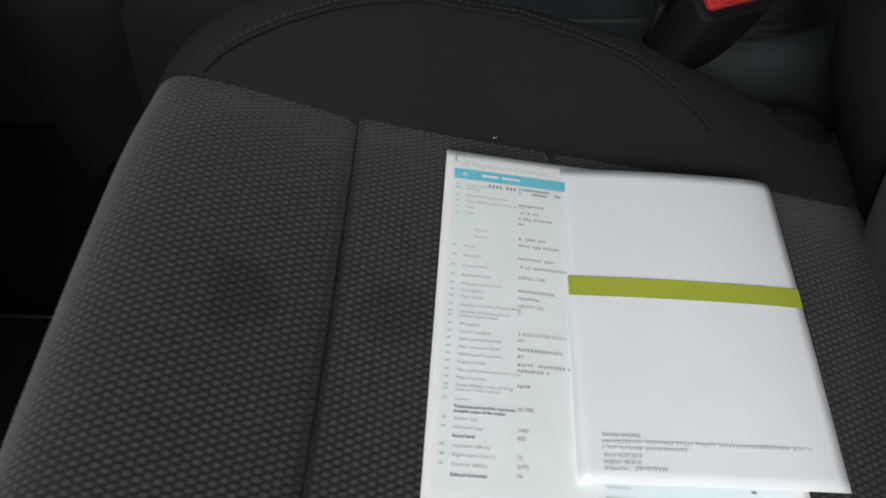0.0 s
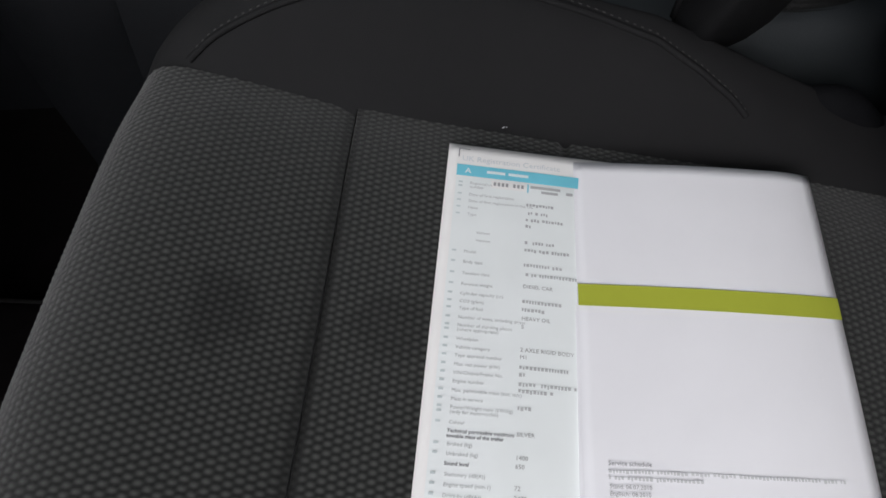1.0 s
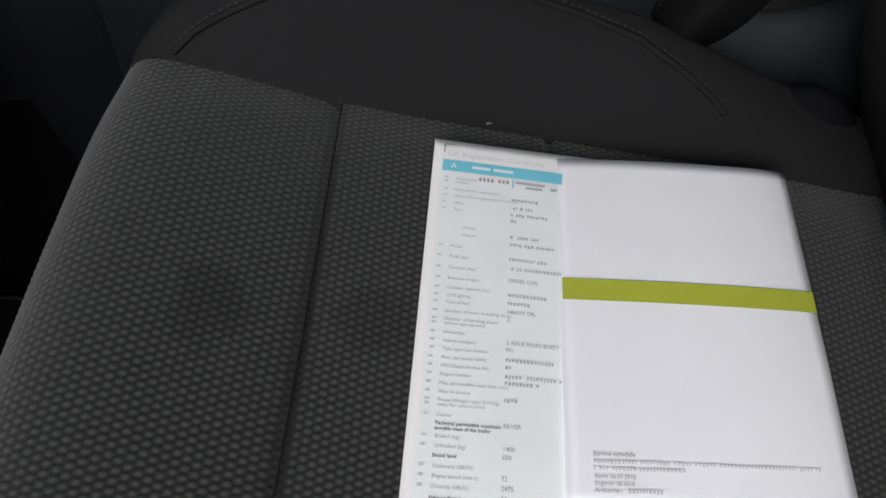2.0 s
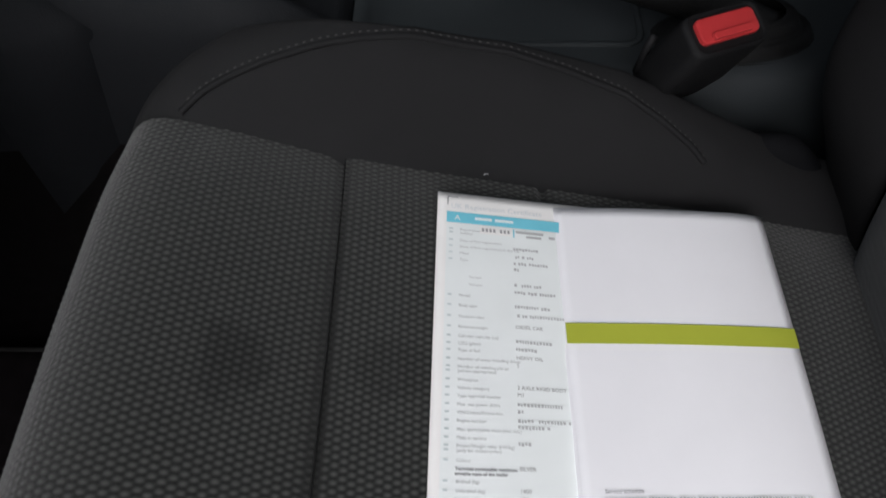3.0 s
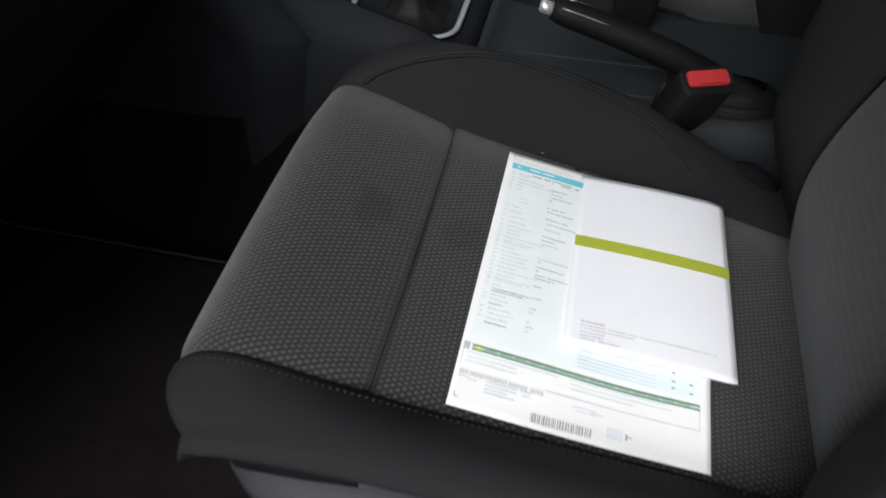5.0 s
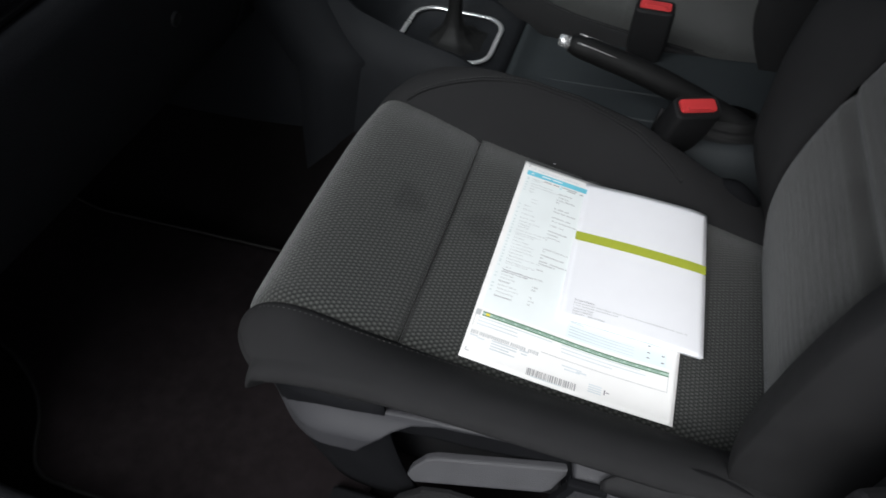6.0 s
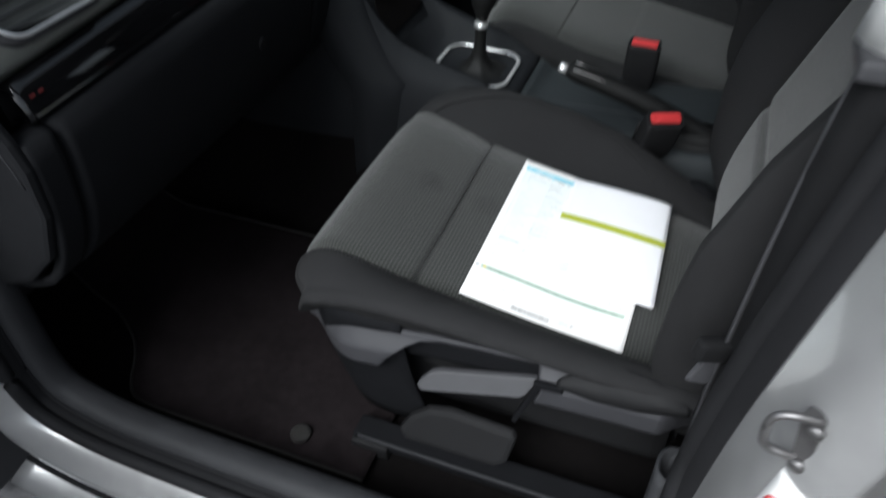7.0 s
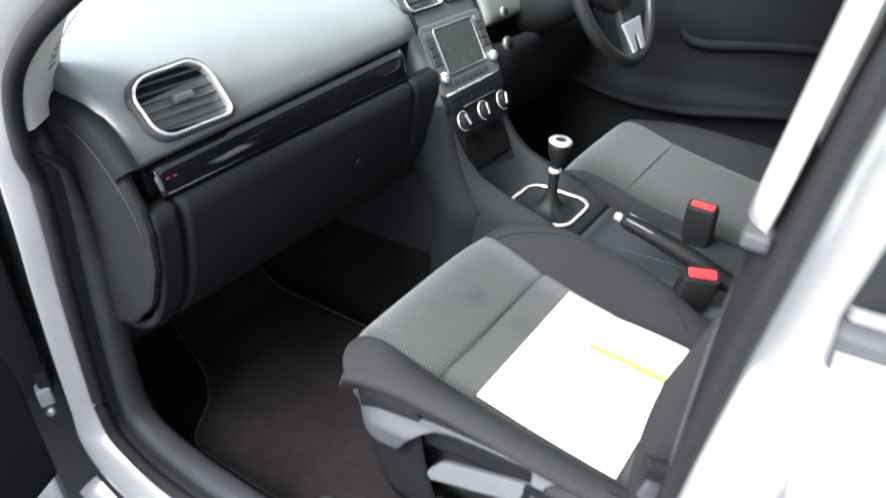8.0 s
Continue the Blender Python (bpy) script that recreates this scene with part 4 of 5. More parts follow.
        block("gap_strip", (0.034, 0.008, 0.009), Matrix.Translation((0.140 + sx, 0.250 + sy, 0.534 + sz)) @ pose(0, 0, 0, 0, -4, 0), BLACKTRIM, seat, "black strip drawn as the trim's dark gap", 0.002)
        prism("lower_cover", [(-0.062, 0.352), (-0.045, 0.378), (-0.020, 0.396), (0.010, 0.402), (0.098, 0.398), (0.104, 0.390), (0.096, 0.352), (0.080, 0.340), (-0.050, 0.338)][::-1], 0.012, Matrix(((1, 0, 0, sx), (0, 0.40, -1, 0.262 + sy - 0.40 * 0.37), (0, 1, 0, sz), (0, 0, 0, 1))), PLASTIC, seat, "rounded dark grey lower cover", 0.008)
        lens = []
        for k in np.linspace(0, 1, 28):
            x = 0.150 + 0.140 * k
            z0 = float(np.interp(k, (0, 0.3, 0.65, 1), (0.540, 0.534, 0.537, 0.552)))
            bow = math.sin(math.pi * (0.02 + 0.96 * k)) ** 0.8
            lens.append([(x, 0.252 - 0.007 * math.sin(math.pi * q) * bow + 0.022 * q * q * bow, z0 + 0.034 * bow * q) for q in np.linspace(0, 1, 10)])
        sheet("recliner_cover", put(lens), PLASTIC, seat, "dark rounded recliner cover", flip, thick=0.004)
        # lit lower edge of the cover, drawn as a bead of lighter plastic
        tube("cover_highlight", put(np.array([r[0] for r in lens]) + np.array([0, -0.001, -0.001])), 0.0020, GREYPLASTIC, seat, "lighter bead drawn as the lit cover edge", 6)
    for y in (0.262, 0.70):
        block("rail", (0.48, 0.035, 0.026), Matrix.Translation(put([0.10, y, 0.288])), BLACKTRIM, seat, "black seat rail", 0.004)
        if side > 0:
            block("rail_lip", (0.46, 0.004, 0.006), Matrix.Translation(put([0.10, y - 0.02 if y < 0.5 else y + 0.02, 0.302])), SCUFF, seat, "worn grey rail lip", 0.002)
    for x in (-0.11, 0.31):
        for y in (0.262, 0.70):
            block("rail_foot", (0.06, 0.05, 0.03), Matrix.Translation(put([x, y, 0.275])), PLASTIC, seat, "black rail foot", 0.006)
    return seat


passenger_seat = make_seat("passenger_seat", (0, 0, 0), 1, "charcoal cloth car seat with ribbed woven centre panels", True)
driver_seat = make_seat("driver_seat", (0.0, 0.705, 0.0), -1, "charcoal cloth car seat on the steering wheel side", False)

# ================= papers on the seat =================


def form_point(u, v, lift=0.0):
    """A place on the folded form: u across, v down the page, in metres."""
    q, r = u / 0.21, v / 0.297
    tl, tr, bl, br = (Vector(p) for p in ((0.004, 0.6255, 0.5645), (0.2125, 0.6315, 0.5205), (0.001, 0.3345, 0.558), (0.2085, 0.3405, 0.5165)))
    p = (tl * (1 - q) + tr * q) * (1 - r) + (bl * (1 - q) + br * q) * r
    p.z += -0.0030 * math.sin(math.pi * q) * (0.4 + 0.6 * r) + 0.002 * math.sin(math.pi * r) * math.sin(2.2 * math.pi * q) + lift
    return p


def book_point(u, v, lift=0.0):
    """A place on the booklet's cover: u across, v down, in metres."""
    q, r = u / 0.148, v / 0.208
    tl, tr, bl, br = (Vector(p) for p in ((0.0795, 0.6245, 0.5475), (0.2265, 0.6325, 0.5275), (0.0835, 0.4175, 0.5455), (0.2325, 0.4255, 0.518)))
    p = (tl * (1 - q) + tr * q) * (1 - r) + (bl * (1 - q) + br * q) * r
    p.z += 0.0022 * math.sin(math.pi * q) * (1 - 0.5 * r) - 0.003 * max(0, (q - 0.85) / 0.15) ** 2 * max(0, 1 - r * 1.6) + lift
    return p


def patch(name, fn, u0, u1, v0, v1, mat, parent, lift, nu=2, nv=2, label="", skew=0.0):
    """A printed area that follows the paper."""
    P = [[fn(u, v + skew * (u - u0), lift) for u in np.linspace(u0, u1, nu)] for v in np.linspace(v0, v1, nv)]
    return sheet(name, [[tuple(p) for p in r] for r in P], mat, parent, label, True)


def lettering(name, fn, text, u, v, size, mat, parent, lift, bold=0.0):
    """Words laid on the paper with the built-in font."""
    cu = bpy.data.curves.new(name, "FONT")
    cu.body, cu.size, cu.resolution_u, cu.offset = text, size, 2, bold
    ob = new(name, cu)
    me = bpy.data.meshes.new_from_object(ob.evaluated_get(bpy.context.evaluated_depsgraph_get()))
    bpy.data.objects.remove(ob)
    for vert in me.vertices:
        vert.co = fn(u + vert.co.x, v - vert.co.y, lift)
    me.name = name
    me.materials.clear()
    me.materials.append(mat)
    return hang(new(name, me), parent)


def bars(name, fn, items, mat, parent, lift, label="illegible print"):
    """Plain bars for print that cannot be read: (u, v, width, height)."""
    v_, f_ = [], []
    for u, v, w, h in items:
        n = max(2, int(w / 0.012) + 1)
        b0 = len(v_)
        for k in range(n):
            uu = u + w * k / (n - 1)
            v_ += [fn(uu, v, lift), fn(uu, v + h, lift)]
        for k in range(n - 1):
            f_.append((b0 + 2 * k, b0 + 2 * k + 1, b0 + 2 * k + 3, b0 + 2 * k + 2))
    return tagged(raw(name, v_, f_, mat, parent, label), "", "", "", "stuff")


def drop(v, typed=False):
    """The rows sit a little further down the page towards its middle."""
    if typed:
        return v + float(np.interp(v, (0.025, 0.035, 0.044, 0.06, 0.075, 0.086, 0.091, 0.10, 0.1055, 0.1225, 0.131, 0.14, 0.1548, 0.172, 0.21), (0.002, 0.0033, 0.005, 0.0046, 0.005, 0.009, 0.0115, 0.0135, 0.0140, 0.0103, 0.0098, 0.0100, 0.008, 0.006, 0.004)))
    return v + float(np.interp(v, (0, 0.03, 0.0722, 0.080, 0.0912, 0.1000, 0.106, 0.1195, 0.1255, 0.1458, 0.1562, 0.20), (0.001, 0.002, 0.003, 0.006, 0.0105, 0.0106, 0.0100, 0.009, 0.0078, 0.0062, 0.0052, 0.003)))


def words(u, v, width, h, rnd):
    """Letter-sized bars that fill a line."""
    out, x = [], u
    while x < u + width - 0.0008:
        w = rnd.choice((0.0009, 0.0012, 0.0015))
        if rnd.random() < 0.12:
            x += 0.0012
            continue
        out.append((x, v + (0.0003 if rnd.random() < 0.3 else 0.0), w, h - (0.0003 if rnd.random() < 0.4 else 0.0)))
        x += w + 0.0006
    return out


form = thing("registration_form", tuple(form_point(0.105, 0.15)), "printed pale green vehicle registration form lying on the seat", "document")
FP = [[tuple(form_point(u, v)) for u in np.linspace(0, 0.21, 40)] for v in np.linspace(0, 0.297, 50)]
sheet("page", FP, FORMWHITE, form, "off-white sheet", True, thick=0.0006)
patch("green_ground", form_point, 0.006, 0.2035, 0.024, 0.234, FORM, form, 0.0003, 36, 40, "pale green printed ground")
patch("tinted_box", form_point, 0.094, 0.197, 0.206, 0.234, TINT, form, 0.0006, 20, 8, "pale cyan tinted box")
patch("heading_band", form_point, 0.006, 0.203, 0.0150, 0.0232, CYAN, form, 0.0006, 36, 3, "cyan heading band")
patch("green_band", form_point, 0.0095, 0.201, 0.2385, 0.2440, BANDPAPER, form, 0.0006, 36, 3, "pale green band")
for v in (0.2385, 0.2426):
    patch("band_edge", form_point, 0.0095, 0.201, v, v + 0.0014, GREEN, form, 0.0008, 36, 2, "dark green line")
bars("grey_print", form_point, words(0.004, 0.2635, 0.070, 0.0042, random.Random(5)), BARINK, form, 0.0006)
patch("form_mark", form_point, 0.0025, 0.0075, 0.2375, 0.2445, GREYINK, form, 0.0008, 2, 2, "black square mark")
patch("yellow_mark", form_point, 0.013, 0.017, 0.2398, 0.2428, YELLOW, form, 0.0009, 2, 2, "yellow mark")
L2 = 0.0008
lettering("heading", form_point, "UK Registration Certificate", 0.0085, 0.0122, 0.0054, PALEINK, form, L2)
lettering("section_letter", form_point, "A", 0.011, 0.0212, 0.0055, FORMWHITE, form, 0.0009)
bars("band_print", form_point, [(0.024, 0.0180, 0.011, 0.0020), (0.037, 0.0180, 0.012, 0.0020)], TINT, form, 0.0009)
LABELS = [(0.0262, "Registration"), (0.0288, "number"), (0.0342, "Date of first registration"), (0.0386, "Date of first registration in the UK"), (0.0432, "Make"), (0.0478, "Type"),
          (0.0595, "Variant", 6), (0.0645, "Version", 6), (0.0722, "Model"), (0.0770, "Body type"), (0.0822, "Taxation class"), (0.0870, "Revenue weight"), (0.0912, "Cylinder capacity (cc)"), (0.0958, "CO2 (g/km)"),
          (0.1000, "Type of fuel"), (0.1060, "Number of seats, including driver"), (0.1110, "Number of standing places"), (0.1138, "(where appropriate)"), (0.1195, "Wheelplan"), (0.1255, "Vehicle category"),
          (0.1305, "Type approval number"), (0.1358, "Max. net power (kW)"), (0.1408, "VIN/Chassis/Frame No."), (0.1458, "Engine number"), (0.1512, "Max. permissible mass (exc. m/c)"), (0.1562, "Mass in service"),
          (0.1608, "Power/Weight ratio (kW/kg)"), (0.1634, "(only for motorcycles)"), (0.1690, "Colour"), (0.1805, "Braked (kg)"), (0.1855, "Unbraked (kg)"), (0.1960, "Stationary (dB(A))"),
          (0.2010, "Engine speed (min-1)"), (0.2060, "Drive-by (dB(A))")]
for row in LABELS:
    ind = 0.006 if len(row) > 2 else 0.0
    lettering("print_line", form_point, row[1], 0.0145 + ind, drop(row[0]) + 0.0010, 0.0027, GREYINK, form, L2)
for v, txt in ((0.1735, "Technical permissible maximum"), (0.1762, "towable mass of the trailer"), (0.1905, "Sound level"), (0.2112, "Exhaust Emissions")):
    lettering("bold_line", form_point, txt, 0.0140, drop(v) + 0.0010, 0.0026, INK, form, L2, 0.00005)
for v, txt in ((0.0860, "DIESEL CAR"), (0.1010, "HEAVY OIL"), (0.1055, "5"), (0.1225, "2 AXLE RIGID BODY"), (0.1270, "M1"), (0.1722, "SILVER"), (0.1845, "1400"), (0.1890, "650"), (0.2000, "72"), (0.2050, "2475"), (0.2098, "66")):
    lettering("typed_value", form_point, txt, 0.0485, drop(v, True), 0.0032, TYPED, form, L2)
rb = random.Random(11)
bars("field_code", form_point, [(0.0078, drop(r[0]) - 0.0008, 0.0024, 0.0012) for r in LABELS if len(r) < 3], CODEINK, form, L2)
bars("typed_bar", form_point, [b for v, w in ((0.0352, 0.016), (0.0400, 0.016), (0.0440, 0.022), (0.0485, 0.004), (0.0600, 0.017), (0.0650, 0.029), (0.0745, 0.023), (0.0790, 0.030), (0.0910, 0.023),
     (0.0950, 0.013), (0.1310, 0.028), (0.1350, 0.003), (0.1400, 0.031), (0.1442, 0.018), (0.1548, 0.008)) for b in words(0.0485, drop(v, True), w, 0.0019, rb)], GREYINK, form, L2)
patch("number_box", form_point, 0.0270, 0.0480, 0.0245, 0.0300, FORMWHITE, form, 0.0006, 3, 2, "white box")
bars("number_bars", form_point, [(0.0285 + 0.0024 * k + (0.002 if k > 3 else 0), 0.0258, 0.0015, 0.0026) for k in range(7)], TYPED, form, 0.0009)
bars("blue_rule", form_point, [(0.0486, 0.0245, 0.0008, 0.0062)], CYAN, form, 0.0009, "blue rule")
bars("grey_words", form_point, [(0.0505, 0.0255, 0.018, 0.0018), (0.0570, 0.0285, 0.010, 0.0018), (0.072, 0.0275, 0.004, 0.002)], GREYINK, form, 0.0009)
bars("corner_mark", form_point, [(0.0062, 0.0032, 0.0070, 0.0006), (0.0062, 0.0032, 0.0006, 0.0065), (0.004, 0.2845, 0.0005, 0.004), (0.004, 0.2885, 0.004, 0.0005)], INK, form, L2, "black corner mark")
bars("frame_rule", form_point, [(0.0030, 0.2430, 0.0004, 0.0165), (0.2006, 0.2420, 0.0005, 0.0200), (0.074, 0.2618, 0.1270, 0.0006)], GREYINK, form, L2, "thin ruled frame")
bars("band_words", form_point, [(0.020 + 0.0125 * k, 0.2404, 0.0100, 0.0014) for k in range(14)], BANDINK, form, 0.0009)
bars("small_print", form_point, [(0.006 + rb.random() * 0.003, 0.2462 + 0.0042 * k, 0.04 + 0.05 * rb.random(), 0.0012) for k in range(3)] + [(0.092 + rb.random() * 0.002, 0.2450 + 0.0042 * k, 0.05 + 0.04 * rb.random(), 0.0012) for k in range(3)]
     + [(0.004, 0.2690, 0.008, 0.0014), (0.012, 0.2705, 0.007, 0.0014)] + [(0.026, 0.2685 + 0.0032 * k, 0.018 + 0.008 * rb.random(), 0.0013) for k in range(4)] + [(0.054, 0.2680, 0.009, 0.0014), (0.056, 0.2715, 0.006, 0.0014)]
     + [(0.097, 0.2682, 0.02, 0.0013), (0.100, 0.2716, 0.016, 0.0013), (0.112, 0.2700, 0.010, 0.0016), (0.070, 0.2920, 0.030, 0.0011)]
     + [(0.126, 0.2790 + 0.0026 * k, 0.013, 0.0014) for k in range(4)] + [(0.096, 0.2085 + 0.0052 * k, 0.011 + 0.006 * rb.random(), 0.0015) for k in range(2)] + [(0.096, 0.2195 + 0.0036 * k, 0.068, 0.0012) for k in range(4)], PALEINK, form, L2)
bars("answer_marks", form_point, [(0.177, 0.2120, 0.003, 0.0014), (0.177, 0.2205, 0.003, 0.0014), (0.177, 0.2270, 0.003, 0.0014), (0.192, 0.2205, 0.003, 0.0014), (0.192, 0.2290, 0.003, 0.0014)], INK, form, 0.0009, "small black marks")
bc, x = [], 0.0655
while x < 0.113:
    w = rb.choice((0.0005, 0.0008, 0.0013))
    bc.append((x, 0.2845, w, 0.0080))
    x += w + rb.choice((0.0006, 0.0009, 0.0013))
bars("barcode", form_point, bc, TYPED, form, L2, "black barcode")
bars("end_mark", form_point, [(0.1415, 0.2810, 0.0012, 0.0055), (0.1432, 0.2830, 0.0035, 0.0008)], INK, form, L2, "black end mark")

booklet = thing("service_booklet", tuple(book_point(0.074, 0.10)), "white service booklet with a lime band lying on the form", "booklet")
for nm, z0, mat, lab in (("page_block", -0.0014, PAPER, "white page block"), ("cover", -0.0006, PAPER, "glossy white cover")):
    top = [[book_point(u, v, z0 + 0.0006) for u in np.linspace(0, 0.148, 24)] for v in np.linspace(0, 0.208, 30)]
    if nm == "page_block":
        P = [[tuple(p + Vector((-0.0012, 0.0008, 0))) for p in r] for r in top]
        sheet(nm, P, mat, booklet, lab, True, thick=0.0034)
    else:
        sheet(nm, [[tuple(p) for p in r] for r in top], mat, booklet, lab, True, thick=0.0005)
patch("lime_band", book_point, 0.0004, 0.1478, 0.0842, 0.0975, LIME, booklet, 0.0010, 22, 3, "lime green band")
lettering("title_line", book_point, "Service schedule", 0.0125, 0.1832, 0.0032, INK, booklet, 0.0010)
lettering("date_line", book_point, "Stand: 06.07.2010", 0.0125, 0.1942, 0.0029, TYPED, booklet, 0.0010)
lettering("date_line", book_point, "Englisch: 08.2010", 0.0125, 0.1976, 0.0029, TYPED, booklet, 0.0010)
lettering("number_line", book_point, "Artikel-Nr.:", 0.0125, 0.2010, 0.0029, TYPED, booklet, 0.0010)
names = words(0.0125, 0.1852, 0.118, 0.0016, rb) + words(0.0125, 0.1886, 0.046, 0.0016, rb) + words(0.029, 0.1993, 0.018, 0.0016, rb)
bars("model_bar", book_point, names, BARINK, booklet, 0.0010)

lint = thing("lint", (0.036, 0.657, 0.541), "tiny white lint thread caught on the seat seam", "lint")
tube("thread", curve_through([(0.0345, 0.6565, 0.5413), (0.036, 0.6575, 0.5416), (0.0375, 0.6572, 0.5413)], 8), 0.0003, PAPER, lint, "", 6)

# ================= dashboard =================
dash = thing("dashboard", (-0.6, 0.5, 0.60), "dark grey moulded dashboard with a gloss black strip and glovebox", "dashboard")
PAD = curve_through([(-1.03, 0.985), (-0.85, 1.012), (-0.70, 1.016), (-0.58, 1.006), (-0.50, 0.990), (-0.446, 0.967), (-0.411, 0.930), (-0.394, 0.893), (-0.3905, 0.880), (-0.396, 0.872)], 56)
LOW = curve_through([(-0.384, 0.8325), (-0.367, 0.8310), (-0.3605, 0.820), (-0.362, 0.78), (-0.376, 0.71), (-0.400, 0.655), (-0.44, 0.61), (-0.52, 0.585), (-0.70, 0.575), (-0.95, 0.57)], 34)


def dash_loft(name, prof, y0, y1, mat, label, n=30, round0=0.0, round1=0.0):
    rows = []
    for y in np.linspace(y0, y1, n):
        e = 0.0
        if round0 and y - y0 < round0:
            e += 0.030 * (1 - math.sqrt(max(0, 1 - (1 - (y - y0) / round0) ** 2)))
        if round1 and y1 - y < round1:
            e += 0.030 * (1 - math.sqrt(max(0, 1 - (1 - (y1 - y) / round1) ** 2)))
        up_ = (0.055 * (y - 0.17) * smoothstep(1.0, 0.89, prof[:, 1]) if prof[0, 1] > 0.9 else (0.025 * (y - 0.17) - 0.008 * (0.76 - y)) * smoothstep(0.62, 0.80, prof[:, 1])) * (y < 0.78)
        rows.append([(x - e, y, z + float(u_) - e * 0.6 * float(smoothstep(0.85, 0.95, z))) for (x, z), u_ in zip(prof, up_)])
    return sheet(name, rows, mat, dash, label, thick=0.012)


dash_loft("upper_pad", PAD, 0.136, 0.765, SOFTPAD, "grey soft upper pad", 90, 0.022, 0.075)
dash_loft("upper_pad", PAD, 0.995, 1.545, SOFTPAD, "grey soft upper pad", 20, 0.0, 0.04)
PADC = PAD[:24]
dash_loft("centre_pad", PADC, 0.765, 0.995, SOFTPAD, "grey soft pad over the centre", 10)
dash_loft("glovebox", LOW, 0.178, 0.695, LOWERDASH, "dark grey glovebox door", 60, 0.006, 0.006)
dash_loft("lower_panel", LOW, 0.995, 1.53, LOWERDASH, "dark lower panel under the wheel", 12, 0.02, 0.02)
LOWEND = LOW + np.array([-0.003, 0.0])
dash_loft("glovebox_surround", LOWEND, 0.140, 0.176, LOWERDASH, "dark surround beside the glovebox", 6)
dash_loft("knee_panel", LOWEND, 0.697, 0.80, STACKBLACK, "dark panel beside the console", 8)
# gloss strip
SY = np.linspace(0.168, 0.712, 60)
strip = []
for k, y in enumerate(SY):
    w = 1.0 if y > 0.18 else 0.72 + 0.28 * (y - 0.168) / 0.012
    turn = 0.022 * (1 - math.sqrt(max(0.0, 1 - max(0.0, (y - 0.672) / 0.040) ** 2)))
    lo_, hi_ = 0.025 * (y - 0.17) - 0.008 * (0.76 - y), 0.055 * (y - 0.17) - 0.003 * (0.76 - y)
    strip.append([(x - turn, y, 0.848 + (z - 0.848) * w + (hi_ if z > 0.845 else lo_)) for x, z in ((-0.412, 0.8725), (-0.402, 0.8720), (-0.3915, 0.8685), (-0.3850, 0.8615), (-0.3800, 0.8535), (-0.3768, 0.8450), (-0.3742, 0.836), (-0.378, 0.8305), (-0.400, 0.829))])
sheet("gloss_strip", strip, GLOSSBLACK, dash, "gloss black trim strip", thick=0.003)
block("strip_backing", (0.02, 0.52, 0.046), pose(-0.414, 0.425, 0.859, 2.4), PLASTIC, dash, "black backing", 0)
block("strip_backing", (0.02, 0.12, 0.050), pose(-0.434, 0.735, 0.870, 2.4), PLASTIC, dash, "black backing", 0)
for y in (0.184, 0.195):
    block("lamp_mark", (0.001, 0.006, 0.002), pose(-0.3790, y, 0.853), REDLAMP, dash, "small red mark", 0)
# end cover by the doorway
cap = [(-0.60, 0.955), (-0.523, 0.942), (-0.46, 0.933), (-0.415, 0.905), (-0.385, 0.868), (-0.368, 0.83), (-0.362, 0.80), (-0.37, 0.74), (-0.402, 0.672), (-0.46, 0.62), (-0.54, 0.585), (-0.66, 0.57), (-0.66, 0.93)]
toy = lambda y: Matrix(((1, 0, 0, 0), (0, 0, 1, y), (0, 1, 0, 0), (0, 0, 0, 1)))
prism("end_cover", cap, 0.014, toy(0.128), LOWERDASH, dash, "dark grey end cover", 0.006)
band = curve_through([(-0.60, 0.135, 0.965), (-0.523, 0.135, 0.952), (-0.455, 0.135, 0.942), (-0.408, 0.135, 0.912), (-0.377, 0.135, 0.870), (-0.362, 0.135, 0.836)], 26)
middle = np.array([-0.56, 0.135, 0.76])
end_rows = []
for p in curve_through(band[:22], 40):
    into = middle - p
    into /= np.linalg.norm(into)
    end_rows.append([tuple(p + into * d + np.array([0, y, 0])) for d, y in ((-0.010, 0.012), (-0.010, 0.002), (-0.007, -0.006), (0.0, -0.0105), (0.014, -0.0120), (0.022, -0.0110), (0.025, -0.0070), (0.026, 0.004))])
sheet("end_edge", end_rows, LOWERDASH, dash, "dark grey rounded edge band")
tube("end_line", curve_through([(-0.60, 0.1275, 0.945), (-0.52, 0.1275, 0.930), (-0.46, 0.1275, 0.912), (-0.415, 0.1275, 0.872), (-0.385, 0.1275, 0.825), (-0.374, 0.1275, 0.78)], 24), 0.0009, SCUFF, dash, "parting line", 6)


